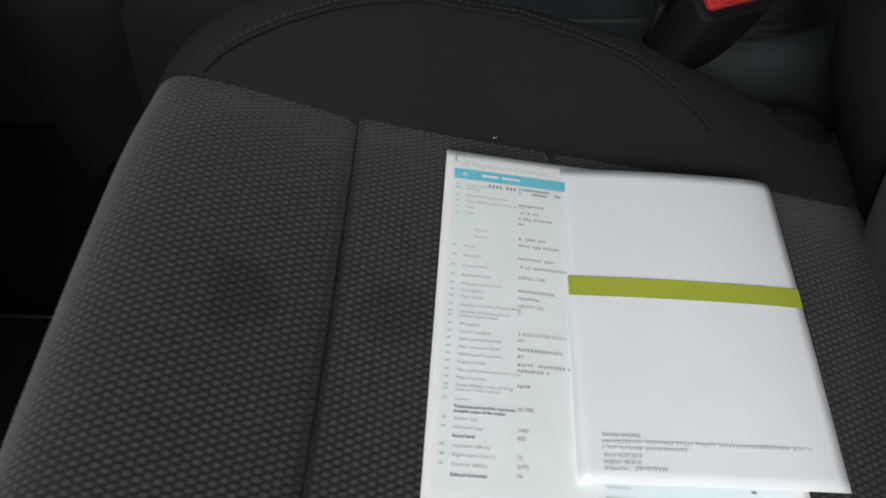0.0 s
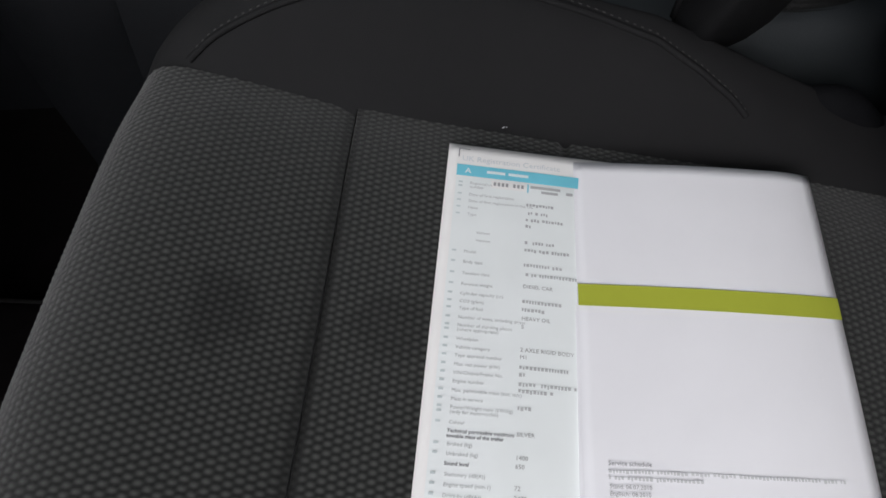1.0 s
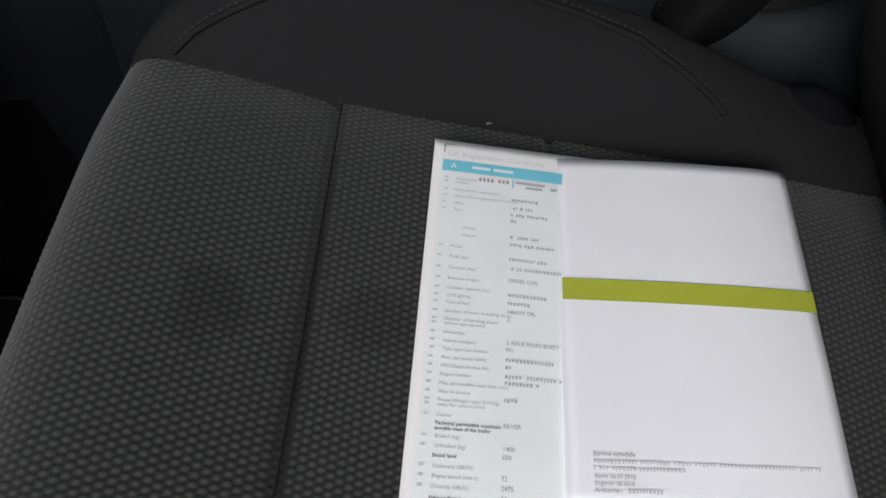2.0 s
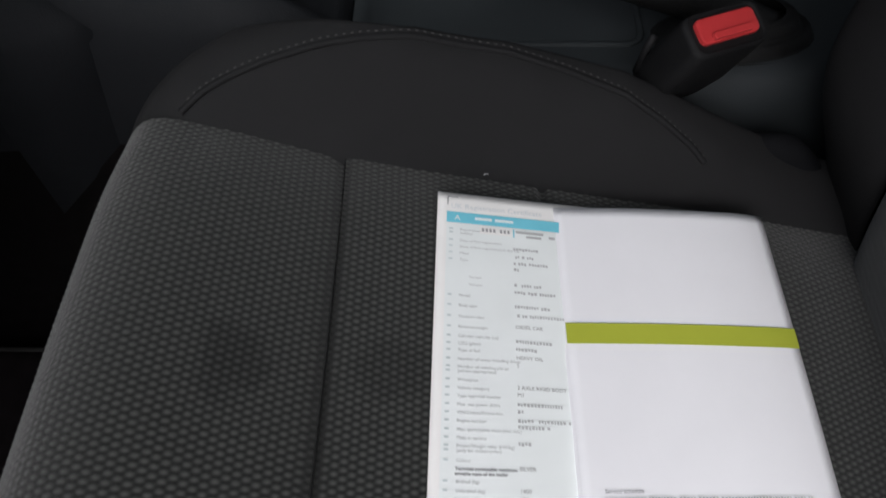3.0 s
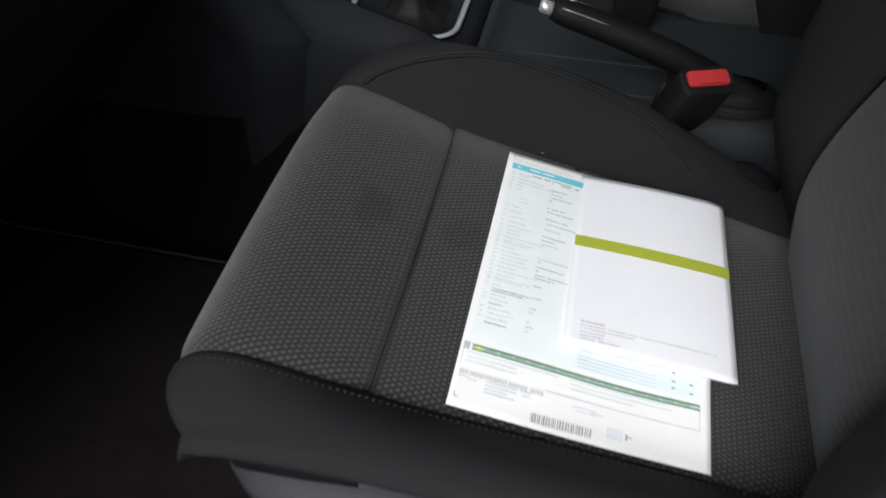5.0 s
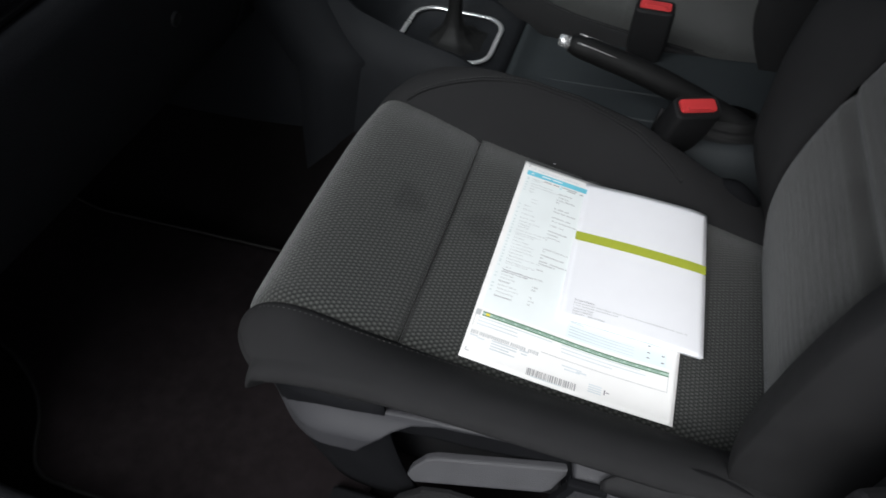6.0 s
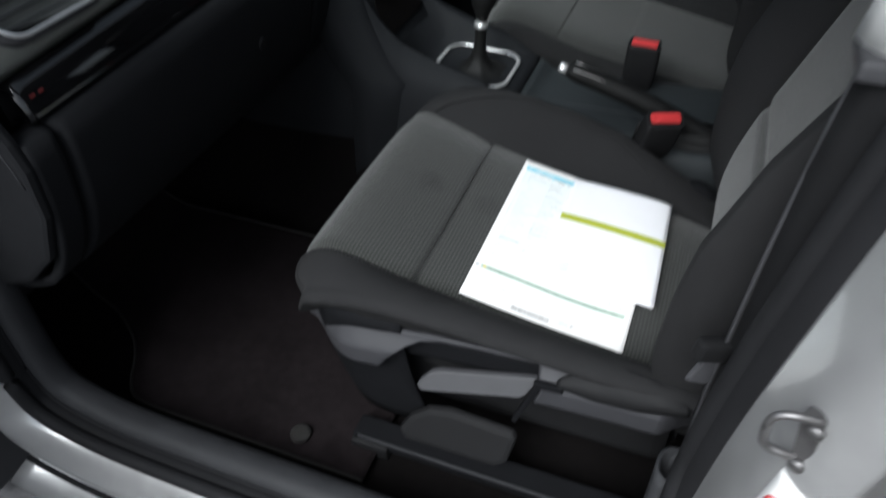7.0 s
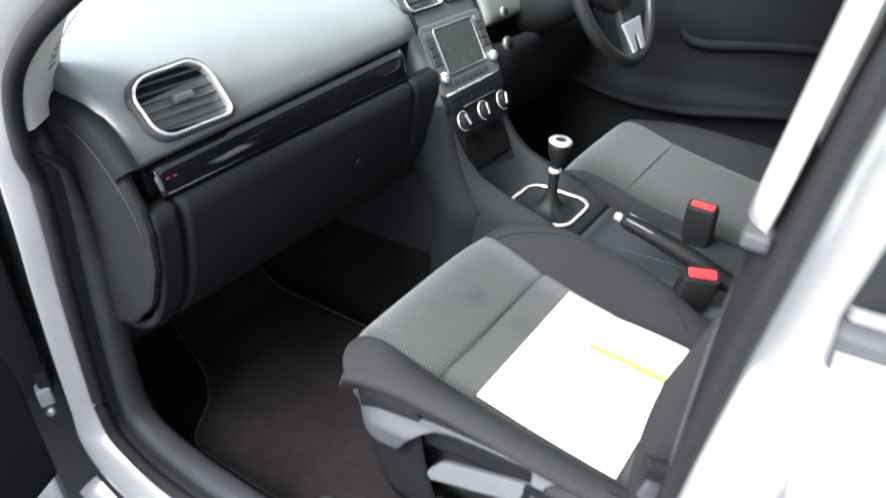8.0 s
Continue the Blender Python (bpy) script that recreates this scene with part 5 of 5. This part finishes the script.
def air_vent(name, m, w, h, label, slats=6):
    """A side vent in a chrome ring: local x across, y up, z out."""
    vent = thing(name, tuple(m.translation), label, "air vent", "dash vents")
    out = []
    for px, py in corners(w, h, (0.36 * h, 0.50 * h, 0.30 * h, 0.17 * h), 8):
        skew = 0.10 * py
        rise = max(0.0, 2 * py / h)
        out.append((px - skew - 0.008 * rise * max(0.0, -2 * px / w), py + 0.05 * px * rise))
    n = len(out)
    ringv = []
    for px, py in out:
        for s, dz in ((1.0, -0.010), (1.0, 0.004), (0.985, 0.0060), (0.950, 0.0060), (0.935, 0.003), (0.928, -0.010)):
            ringv.append(m @ Vector((px * s, py * (s - (1 - s) * 0.35), dz)))
    f = []
    for k in range(n):
        for j in range(5):
            a, b = k * 6 + j, ((k + 1) % n) * 6 + j
            f.append((a, b, b + 1, a + 1))
    raw("ring", ringv, f, CHROME, vent, "satin chrome ring")
    bez = [m @ Vector((px * q, py * (1.5 * q - 0.5), dz)) for px, py in out for q, dz in ((1.075, -0.008), (1.065, 0.0005), (1.03, 0.0030), (0.99, 0.0030))]
    raw("bezel", bez, [(k * 4 + j, (k + 1) % n * 4 + j, (k + 1) % n * 4 + j + 1, k * 4 + j + 1) for k in range(n) for j in range(3)], GREYPLASTIC, vent, "dark grey bezel")
    inner = [(px * 0.945, py * 0.93) for px, py in out]
    b0 = [m @ Vector((px, py, -0.009)) for px, py in inner]
    # flat black sheet behind the slats, in place of a shaded cavity
    raw("backing", b0, [tuple(range(n))], PLASTIC, vent, "flat black sheet drawn as the dark hollow", False)
    for k in range(slats):
        yy = h * 0.84 * ((k + 0.5) / slats - 0.5)
        half = w * 0.445 - 0.10 * h * abs(yy / h) ** 2 * 2
        block("slat", (half * 2, 0.0028, 0.0055), m @ pose(-0.10 * yy, yy, -0.0015, 18, 0, 0), VENTGREY, vent, "", 0.0012)
    block("tab", (0.030, 0.011, 0.014), m @ pose(0.002, 0.0, 0.002), SATINGREY, vent, "grey slider tab", 0.003)
    return vent


air_vent("air_vent", facing((-0.4055, 0.2450, 0.9365), (0.86, 0.0, 0.50)), 0.124, 0.084, "oval air vent in a satin chrome ring")
for y0, y1 in ((0.218, 0.232), (0.262, 0.274)):
    tube("vent_mark", [(-0.3915, y, 0.891 + 0.05 * (y - 0.22)) for y in np.linspace(y0, y1, 5)], 0.0010, VENTGREY, dash, "small grey symbol", 6)
latch = facing((-0.3690, 0.538, 0.743), (0.98, 0, -0.18))
lathe("glovebox_lock", [(0.0085, -0.004), (0.0085, 0.002), (0.0070, 0.003), (0.0060, 0.0022), (0.0010, 0.0022)], latch, PLASTIC, dash, "small round black lock", 20)

# ================= centre stack and console =================
stack = thing("centre_stack", (-0.40, 0.885, 0.60), "dark plastic centre stack between the seats and dashboard", "centre stack")
FACE = curve_through([(-0.50, 1.012), (-0.474, 1.002), (-0.452, 0.982), (-0.432, 0.94), (-0.397, 0.87), (-0.363, 0.80), (-0.342, 0.745), (-0.333, 0.705), (-0.320, 0.668), (-0.302, 0.628), (-0.282, 0.592), (-0.262, 0.566)], 40)
CY = 0.885
rows = []
for x, z in FACE:
    w = 0.112
    rows.append([(x - 0.09, CY - w - 0.035, z), (x - 0.045, CY - w - 0.022, z), (x - 0.015, CY - w - 0.008, z), (x - 0.003, CY - w + 0.001, z), (x, CY - w + 0.012, z), (x, CY, z), (x, CY + w - 0.012, z),
                 (x - 0.003, CY + w - 0.001, z), (x - 0.015, CY + w + 0.008, z), (x - 0.045, CY + w + 0.022, z), (x - 0.09, CY + w + 0.035, z)])
rows += [[(px - dx, py, z) for px, py, pz in rows[-1]] for z, dx in ((0.53, 0.004), (0.46, 0.012), (0.36, 0.020), (0.28, 0.022))]
# satin face, dark base; on the sides the split also paints light fading down
k_low = sum(1 for x, z in FACE if z > 0.778)
sheet("upper_shell", rows[:k_low + 1], SATINGREY, stack, "satin grey upper shell round the radio", True, thick=0.01)
sheet("lower_shell", rows[k_low:], STACKBLACK, stack, "dark lower shell round the dials", True, thick=0.01)

for sg in (-1, 1):
    tube('side_moulding', [(x + 0.001, CY + sg * 0.106, z) for x, z in FACE[6:-16]], 0.004, PLASTIC, stack, 'narrow black side moulding', 8)

console = thing("centre_console", (0.05, 0.885, 0.27), "blue-grey plastic centre console with storage between the seats", "console")
top = [(-0.98, 0.665), (-0.70, 0.665), (-0.46, 0.67), (-0.38, 0.665), (-0.335, 0.650), (-0.30, 0.612), (-0.272, 0.578), (-0.25, 0.563), (-0.17, 0.556), (-0.092, 0.551), (-0.070, 0.543), (-0.055, 0.530), (-0.03, 0.522), (0.10, 0.520), (0.25, 0.520), (0.45, 0.53)]
rows = []
for x, z in curve_through(top, 110):
    w0 = 0.105 + 0.010 * float(smoothstep(-0.05, 0.02, x))
    e = max(0.0, float(np.interp(x, (-0.40, -0.355, -0.328, -0.308, -0.275, -0.202, -0.133, -0.10), (0.80, 0.750, 0.694, 0.664, 0.635, 0.605, 0.585, 0.565))) - z) * float(smoothstep(-0.085, -0.105, x)) * float(smoothstep(-0.42, -0.36, x))
    rows.append([(x, CY - w0 - 0.022, 0.28), (x, CY - w0 - 0.012, 0.40), (x, CY - w0 - 0.003, z - 0.020), (x, CY - w0 + 0.002, z - 0.006), (x, CY - w0 + 0.009, z + e), (x, CY - w0 + 0.015, z + e * 0.9), (x, CY - w0 + 0.022, z), (x, CY, z), (x, CY + w0 - 0.022, z), (x, CY + w0 - 0.015, z + e * 0.8),
                 (x, CY + w0 - 0.010, z + e * 0.9), (x, CY + w0 - 0.002, z - 0.006), (x, CY + w0 + 0.003, z - 0.020), (x, CY + w0 + 0.012, 0.40), (x, CY + w0 + 0.022, 0.28)])
k_tray = sum(1 for r in rows if r[7][0] < -0.078)
sheet("front_shell", rows[:k_tray + 1], STACKBLACK, console, "black front console shell", thick=0.006)
sheet("rear_shell", rows[k_tray:], CONSOLE, console, "blue-grey rear console shell", thick=0.006)
tube("shell_joint", [(p[0], p[1], p[2] + 0.0005) for p in rows[k_tray][3:12]], 0.0012, PLASTIC, console, "narrow parting line", 6)
prism("tray_floor", rounded(0.20, 0.060, 0.012), 0.004, pose(0.065, 0.835, 0.5215), CONSOLE, console, "shallow tray", 0.0015)
tube("tray_edge", [(0.065 + a, 0.835 + b, 0.5245) for a, b in rounded(0.205, 0.064, 0.014)], 0.0035, CONSOLE, console, "raised tray edge", 8, True)
# no real hollow here: the plate's black gives the well its darkness
prism("well_plate", rounded(0.15, 0.070, 0.02), 0.003, facing((-0.319, CY, 0.668), (0.90, 0, 0.43)), CARPET, console, "thin black plate drawn as the shaded storage well", 0.001)

# radio
fm = facing((-0.3880, 0.8820, 0.8480), (0.894, 0, 0.447))
radio = thing("car_radio", tuple(fm.translation), "grey car radio with a silver-framed touch screen", "radio")
prism("fascia", rounded(0.214, 0.138, 0.012), 0.020, fm @ pose(0, 0, -0.012), SATINGREY, radio, "grey fascia", 0.003)
prism("screen", rounded(0.128, 0.084, 0.003), 0.002, fm @ pose(0.0, 0.012, 0.0075), SCREEN, radio, "dark glass screen", 0.0006)
tube("screen_frame", [fm @ Vector((a, b + 0.012, 0.009)) for a, b in rounded(0.134, 0.090, 0.006)], 0.0020, STEEL, radio, "silver screen frame", 6, True)
tube("lower_edge", [fm @ Vector((a, -0.0665, 0.0085)) for a in np.linspace(-0.098, 0.098, 8)], 0.0020, CHROME, radio, "silver lower edge", 6)
for sgn in (-1, 1):
    for k in range(4):
        prism("button", rounded(0.020, 0.0125, 0.002), 0.004, fm @ pose(sgn * 0.0875, 0.050 - 0.0170 * k, 0.0070), STEEL if k == 0 else GREYPLASTIC, radio, "small push button", 0.0008)
    lathe("knob", [(0.0105, 0), (0.0105, 0.010), (0.0090, 0.013), (0.002, 0.0125)], fm @ pose(sgn * 0.0905, -0.033, 0.007), CHROME, radio, "chrome rotary knob", 18)
for k in range(6):
    prism("key", rounded(0.019, 0.011, 0.002), 0.003, fm @ pose(-0.0525 + 0.021 * k, -0.050, 0.0070), GREYPLASTIC, radio, "small key", 0.0008)
pm = facing((-0.3470, 0.888, 0.7670), (0.94, 0, 0.35))
panel = thing("switch_panel", tuple(pm.translation), "narrow grey switch panel under the radio", "switch panel")
prism("plate", rounded(0.19, 0.022, 0.004), 0.006, pm @ pose(0, 0, -0.004), PLASTIC, panel, "", 0.001)
for k in range(6):
    prism("switch", rounded(0.024, 0.013, 0.002), 0.003, pm @ pose(-0.074 + 0.0296 * k, 0.002, 0.001), PLASTIC, panel, "black switch", 0.0008)
tube("lower_edge", [pm @ Vector((a, -0.0095, 0.0025)) for a in np.linspace(-0.060, 0.062, 6)], 0.0012, STEEL, panel, "thin silver line", 6)
# heater dials
dm = facing((-0.3345, 0.890, 0.734), (0.90, 0, 0.42))
for k, y in enumerate((-0.075, 0.0, 0.075)):
    dial = thing("heater_dial", tuple(dm @ Vector((y, 0, 0))), "round black heater dial with a silver grip", "dial", "heater dials")
    lathe("ring", [(0.0205, 0), (0.0205, 0.003), (0.0198, 0.0040), (0.0186, 0.003)], dm @ pose(y, 0, 0.002), CHROME, dial, "thin chrome ring", 28)
    lathe("knob", [(0.0178, 0), (0.0172, 0.007), (0.0160, 0.010), (0.003, 0.010)], dm @ pose(y, 0, 0.004), PLASTIC, dial, "black knob", 24)
    block("pointer", (0.005, 0.024, 0.004), dm @ pose(y, 0.002, 0.0145, 0, 0, 20 - 20 * k), CHROME, dial, "chrome grip", 0.001)
for y in (-0.060, 0.060):
    air_vent("air_vent", facing((-0.441, CY + y, 0.963), (0.894, 0.0, 0.447)), 0.110, 0.056, "square centre air vent in a satin chrome ring", 5)
# driver side small fittings
for p, s in (((-0.372, 1.045, 0.83), 0.015), ((-0.376, 1.03, 0.90), 0.011)):
    sw = thing("rotary_switch", p, "small grey ringed switch on the dashboard", "switch", "dash switches")
    lathe("ring", [(s, 0), (s, 0.006), (s * 0.8, 0.009), (s * 0.7, 0.006)], facing(p, (0.95, 0, 0.25)), SATINGREY, sw, "grey ring", 20)
    lathe("knob", [(s * 0.68, 0), (s * 0.68, 0.010), (s * 0.3, 0.012)], facing(p, (0.95, 0, 0.25)), PLASTIC, sw, "black knob", 18)

# gear lever
GX, GY = -0.168, 0.884
gear = thing("gear_lever", (GX, GY, 0.556), "black gear lever with leather gaiter and chrome surround", "gear lever")
tube("chrome_surround", [(GX + a, GY + b, 0.5665 - 0.065 * a) for a, b in rounded(0.140, 0.134, 0.034, 8)], 0.0040, CHROME, gear, "chrome surround", 10, True, 0.6)
gr = []
for k in np.linspace(0, 1, 26):
    j = 1 - (1 - k) ** 3.2
    rr = rounded(0.134 * (1 - j) + 0.020 * j, 0.128 * (1 - j) + 0.020 * j, 0.032 * (1 - j) + 0.0098 * j, 8)
    z = 0.555 + 0.014 * min(k / 0.45, 1) + 0.076 * max(0, (k - 0.25) / 0.75) ** 1.6
    gr.append([(GX + 0.010 * k + a * (1 + 0.03 * math.sin(k * 22) * k), GY - 0.002 * k + b * (1 + 0.03 * math.sin(k * 22) * k), z + 0.002 * math.sin(math.pi * k) * math.cos(8 * math.pi * i / len(rr))) for i, (a, b) in enumerate(rr)])
sheet("gaiter", gr, LEATHER, gear, "creased black leather gaiter", False, None, True)
lathe("collar", [(0.0115, 0), (0.0130, 0.003), (0.0125, 0.007), (0.010, 0.009)], pose(GX + 0.010, GY - 0.002, 0.643), CHROME, gear, "chrome collar", 20)
lathe("knob", [(0.010, 0), (0.0125, 0.012), (0.019, 0.028), (0.0225, 0.042), (0.0215, 0.052), (0.017, 0.057)], pose(GX + 0.011, GY - 0.002, 0.655, 0, 6, 0), LEATHER, gear, "black leather knob", 24)
lathe("cap_ring", [(0.0225, 0.0), (0.0240, 0.003), (0.020, 0.0070), (0.0120, 0.0070)], pose(GX + 0.0165, GY - 0.002, 0.7075, 0, 6, 0), CHROME, gear, "chrome cap ring", 24)
lathe("cap", [(0.0130, 0.0), (0.011, 0.002), (0.001, 0.003)], pose(GX + 0.0172, GY - 0.002, 0.7125, 0, 6, 0), PLASTIC, gear, "black shift map cap", 20)

# handbrake
hb = thing("handbrake", (0.20, 0.80, 0.52), "black handbrake lever with a chrome release button", "handbrake")
HB = curve_through([(0.020, 0.795, 0.631), (0.06, 0.797, 0.620), (0.13, 0.801, 0.596), (0.20, 0.806, 0.566), (0.27, 0.810, 0.532)], 24)
tube("grip", HB, np.interp(np.linspace(0, 1, 24), [0, 0.06, 0.5, 0.75, 1], [0.011, 0.0155, 0.0170, 0.0160, 0.016]), LEATHER, hb, "black leather grip", 14)
tube("release_button", [(0.006, 0.794, 0.635), (0.010, 0.794, 0.634), (0.022, 0.795, 0.630)], [0.0065, 0.0085, 0.0085], CHROME, hb, "chrome release button", 14)
for dy_, dz_ in ((-0.011, 0.0105), (0.004, 0.0150)):
    tube("grip_line", HB[1:20] + np.array([0, dy_, dz_]), 0.0011, STEEL, hb, "thin silver line", 6)
gt = []
for k in np.linspace(0, 1, 10):
    gt.append([(0.245 + (0.075 - 0.045 * k) * math.cos(a), 0.812 + (0.036 - 0.018 * k) * math.sin(a), 0.520 + 0.035 * k + 0.003 * math.sin(18 * k)) for a in np.linspace(0, 2 * math.pi, 24, endpoint=False)])
sheet("gaiter", gt, LEATHER, hb, "black leather gaiter", False, None, True)


# belt buckles
def buckle(m, label):
    """A belt buckle: local x along, z up; red button on top."""
    b = thing("belt_buckle", tuple(m.translation), label, "belt buckle", "belt buckles")
    body = []
    for z, w, d in ((0.0005, 0.052, 0.025), (0.003, 0.0545, 0.0275), (-0.004, 0.057, 0.031), (-0.050, 0.058, 0.034), (-0.075, 0.053, 0.030), (-0.095, 0.040, 0.022), (-0.140, 0.030, 0.012)):
        body.append([tuple(m @ Vector((a, c, z))) for a, c in rounded(w, d, min(w, d) * 0.25, 4)])
    sheet("body", body, PLASTIC, b, "black plastic body", False, None, True)
    n = len(body[0])
    raw("rim", [Vector(p) for p in body[0]], [tuple(range(n))], PLASTIC, b, "black top", False)
    prism("button", rounded(0.045, 0.0175, 0.004), 0.005, m @ pose(0, 0.001, -0.001), RED, b, "red release button", 0.0015)
    prism("button_ridge", rounded(0.030, 0.0050, 0.002), 0.0035, m @ pose(0, -0.0045, 0.0035), RED, b, "raised ridge", 0.0008)
    return b


buckle(Matrix.Translation((0.1890, 0.718, 0.6150)) @ pose(0, 0, 0, 22, 4, 24), "black seat belt buckle with a bright red button")
buckle(Matrix.Translation((0.120, 0.958, 0.612)) @ pose(0, 0, 0, 6, 2, 0), "upright black seat belt buckle with a red button")
peg = thing("trim_peg", (0.150, 0.738, 0.585), "small grey plastic peg beside the belt buckle", "peg")
tube("pin", [(0.146, 0.737, 0.560), (0.149, 0.738, 0.580), (0.152, 0.739, 0.592)], 0.0028, PLASTIC, peg)
bs = thing("buckle_bracket", (0.25, 0.700, 0.49), "grey plastic bracket cover behind the belt buckle", "bracket")
tube("cover", curve_through([(0.215, 0.708, 0.500), (0.240, 0.705, 0.510), (0.262, 0.702, 0.512), (0.285, 0.70, 0.49)], 14), np.linspace(0.011, 0.015, 14), BLACKTRIM, bs, "", 14)

# steering wheel
wc, wa = Vector((-0.212, 1.206, 0.960)), Vector((0.906, 0, 0.423)).normalized()
wm = facing(wc, wa)
wheel = thing("steering_wheel", tuple(wc), "black leather steering wheel with silver lower spoke", "steering wheel")
tube("rim", [wm @ Vector((0.180 * math.cos(a), 0.182 * math.sin(a), 0)) for a in np.linspace(0, 2 * math.pi, 72, endpoint=False)], 0.0140, WHEELBLACK, wheel, "smooth black leather rim", 14, True)
lathe("hub", [(0.070, -0.03), (0.078, -0.005), (0.072, 0.018), (0.05, 0.030), (0.01, 0.034)], wm, WHEELBLACK, wheel, "dark grey airbag pad", 32)
for a, nm in ((180, "spoke"), (0, "spoke"), (270, "lower_spoke")):
    c, s = math.cos(radians(a)), math.sin(radians(a))
    block(nm, (0.125, 0.052, 0.022), wm @ pose(0.118 * c, 0.118 * s, -0.002, 0, 0, a), WHEELBLACK, wheel, "dark spoke", 0.008)
prism("silver_insert", [(-0.050, -0.100), (0.050, -0.100), (0.042, -0.122), (0.032, -0.166), (0.013, -0.166), (0.008, -0.132), (-0.008, -0.132), (-0.013, -0.166), (-0.032, -0.166), (-0.042, -0.122)], 0.006, wm @ pose(0, 0, 0.010), CHROME, wheel, "silver spoke insert", 0.0015)
lathe("badge", [(0.022, 0), (0.022, 0.004), (0.018, 0.006), (0.002, 0.007)], wm @ pose(0, 0, 0.034), CHROME, wheel, "plain round chrome emblem", 24)
col = [wc + wa * -0.03, wc + wa * -0.12, wc + wa * -0.22]
tube("column_cowl", [tuple(p) for p in col], [0.045, 0.06, 0.07], PLASTIC, wheel, "black column cowl", 16)

# ================= footwell =================
fmat = thing("floor_mat", (-0.45, 0.42, 0.27), "charcoal carpet floor mat with bound edge in the footwell", "floor mat")
near_line = curve_through([(-0.95, 0.385), (-0.80, 0.372), (-0.71, 0.350), (-0.66, 0.333), (-0.60, 0.298), (-0.565, 0.262), (-0.54, 0.222), (-0.515, 0.198), (-0.47, 0.190), (-0.30, 0.190), (-0.10, 0.190)], 90)
MP = []
for x, y0 in near_line:
    MP.append([(x, y0 + (0.634 - y0) * q, float(floor_z(x, y0 + (0.634 - y0) * q)) * 0.35 + 0.65 * (0.262 + 0.20 * float(smoothstep(-0.72, -1.0, x))) + 0.016) for q in np.linspace(0, 1, 40)])
sheet("mat", MP, MATCLOTH, fmat, "charcoal carpet", True, thick=0.008)
for k in (0, -1):
    tube("binding", [(r[k][0], r[k][1], r[k][2] + 0.0005) for r in MP], 0.0024, MATEDGE, fmat, "sewn edge binding", 8)
clip_ = thing("mat_clip", (-0.22, 0.245, 0.282), "round grey plastic mat fastener", "fastener")
lathe("disc", [(0.016, 0), (0.016, 0.004), (0.012, 0.006), (0.002, 0.006)], pose(-0.22, 0.225, 0.281), MATEDGE, clip_, "", 20)
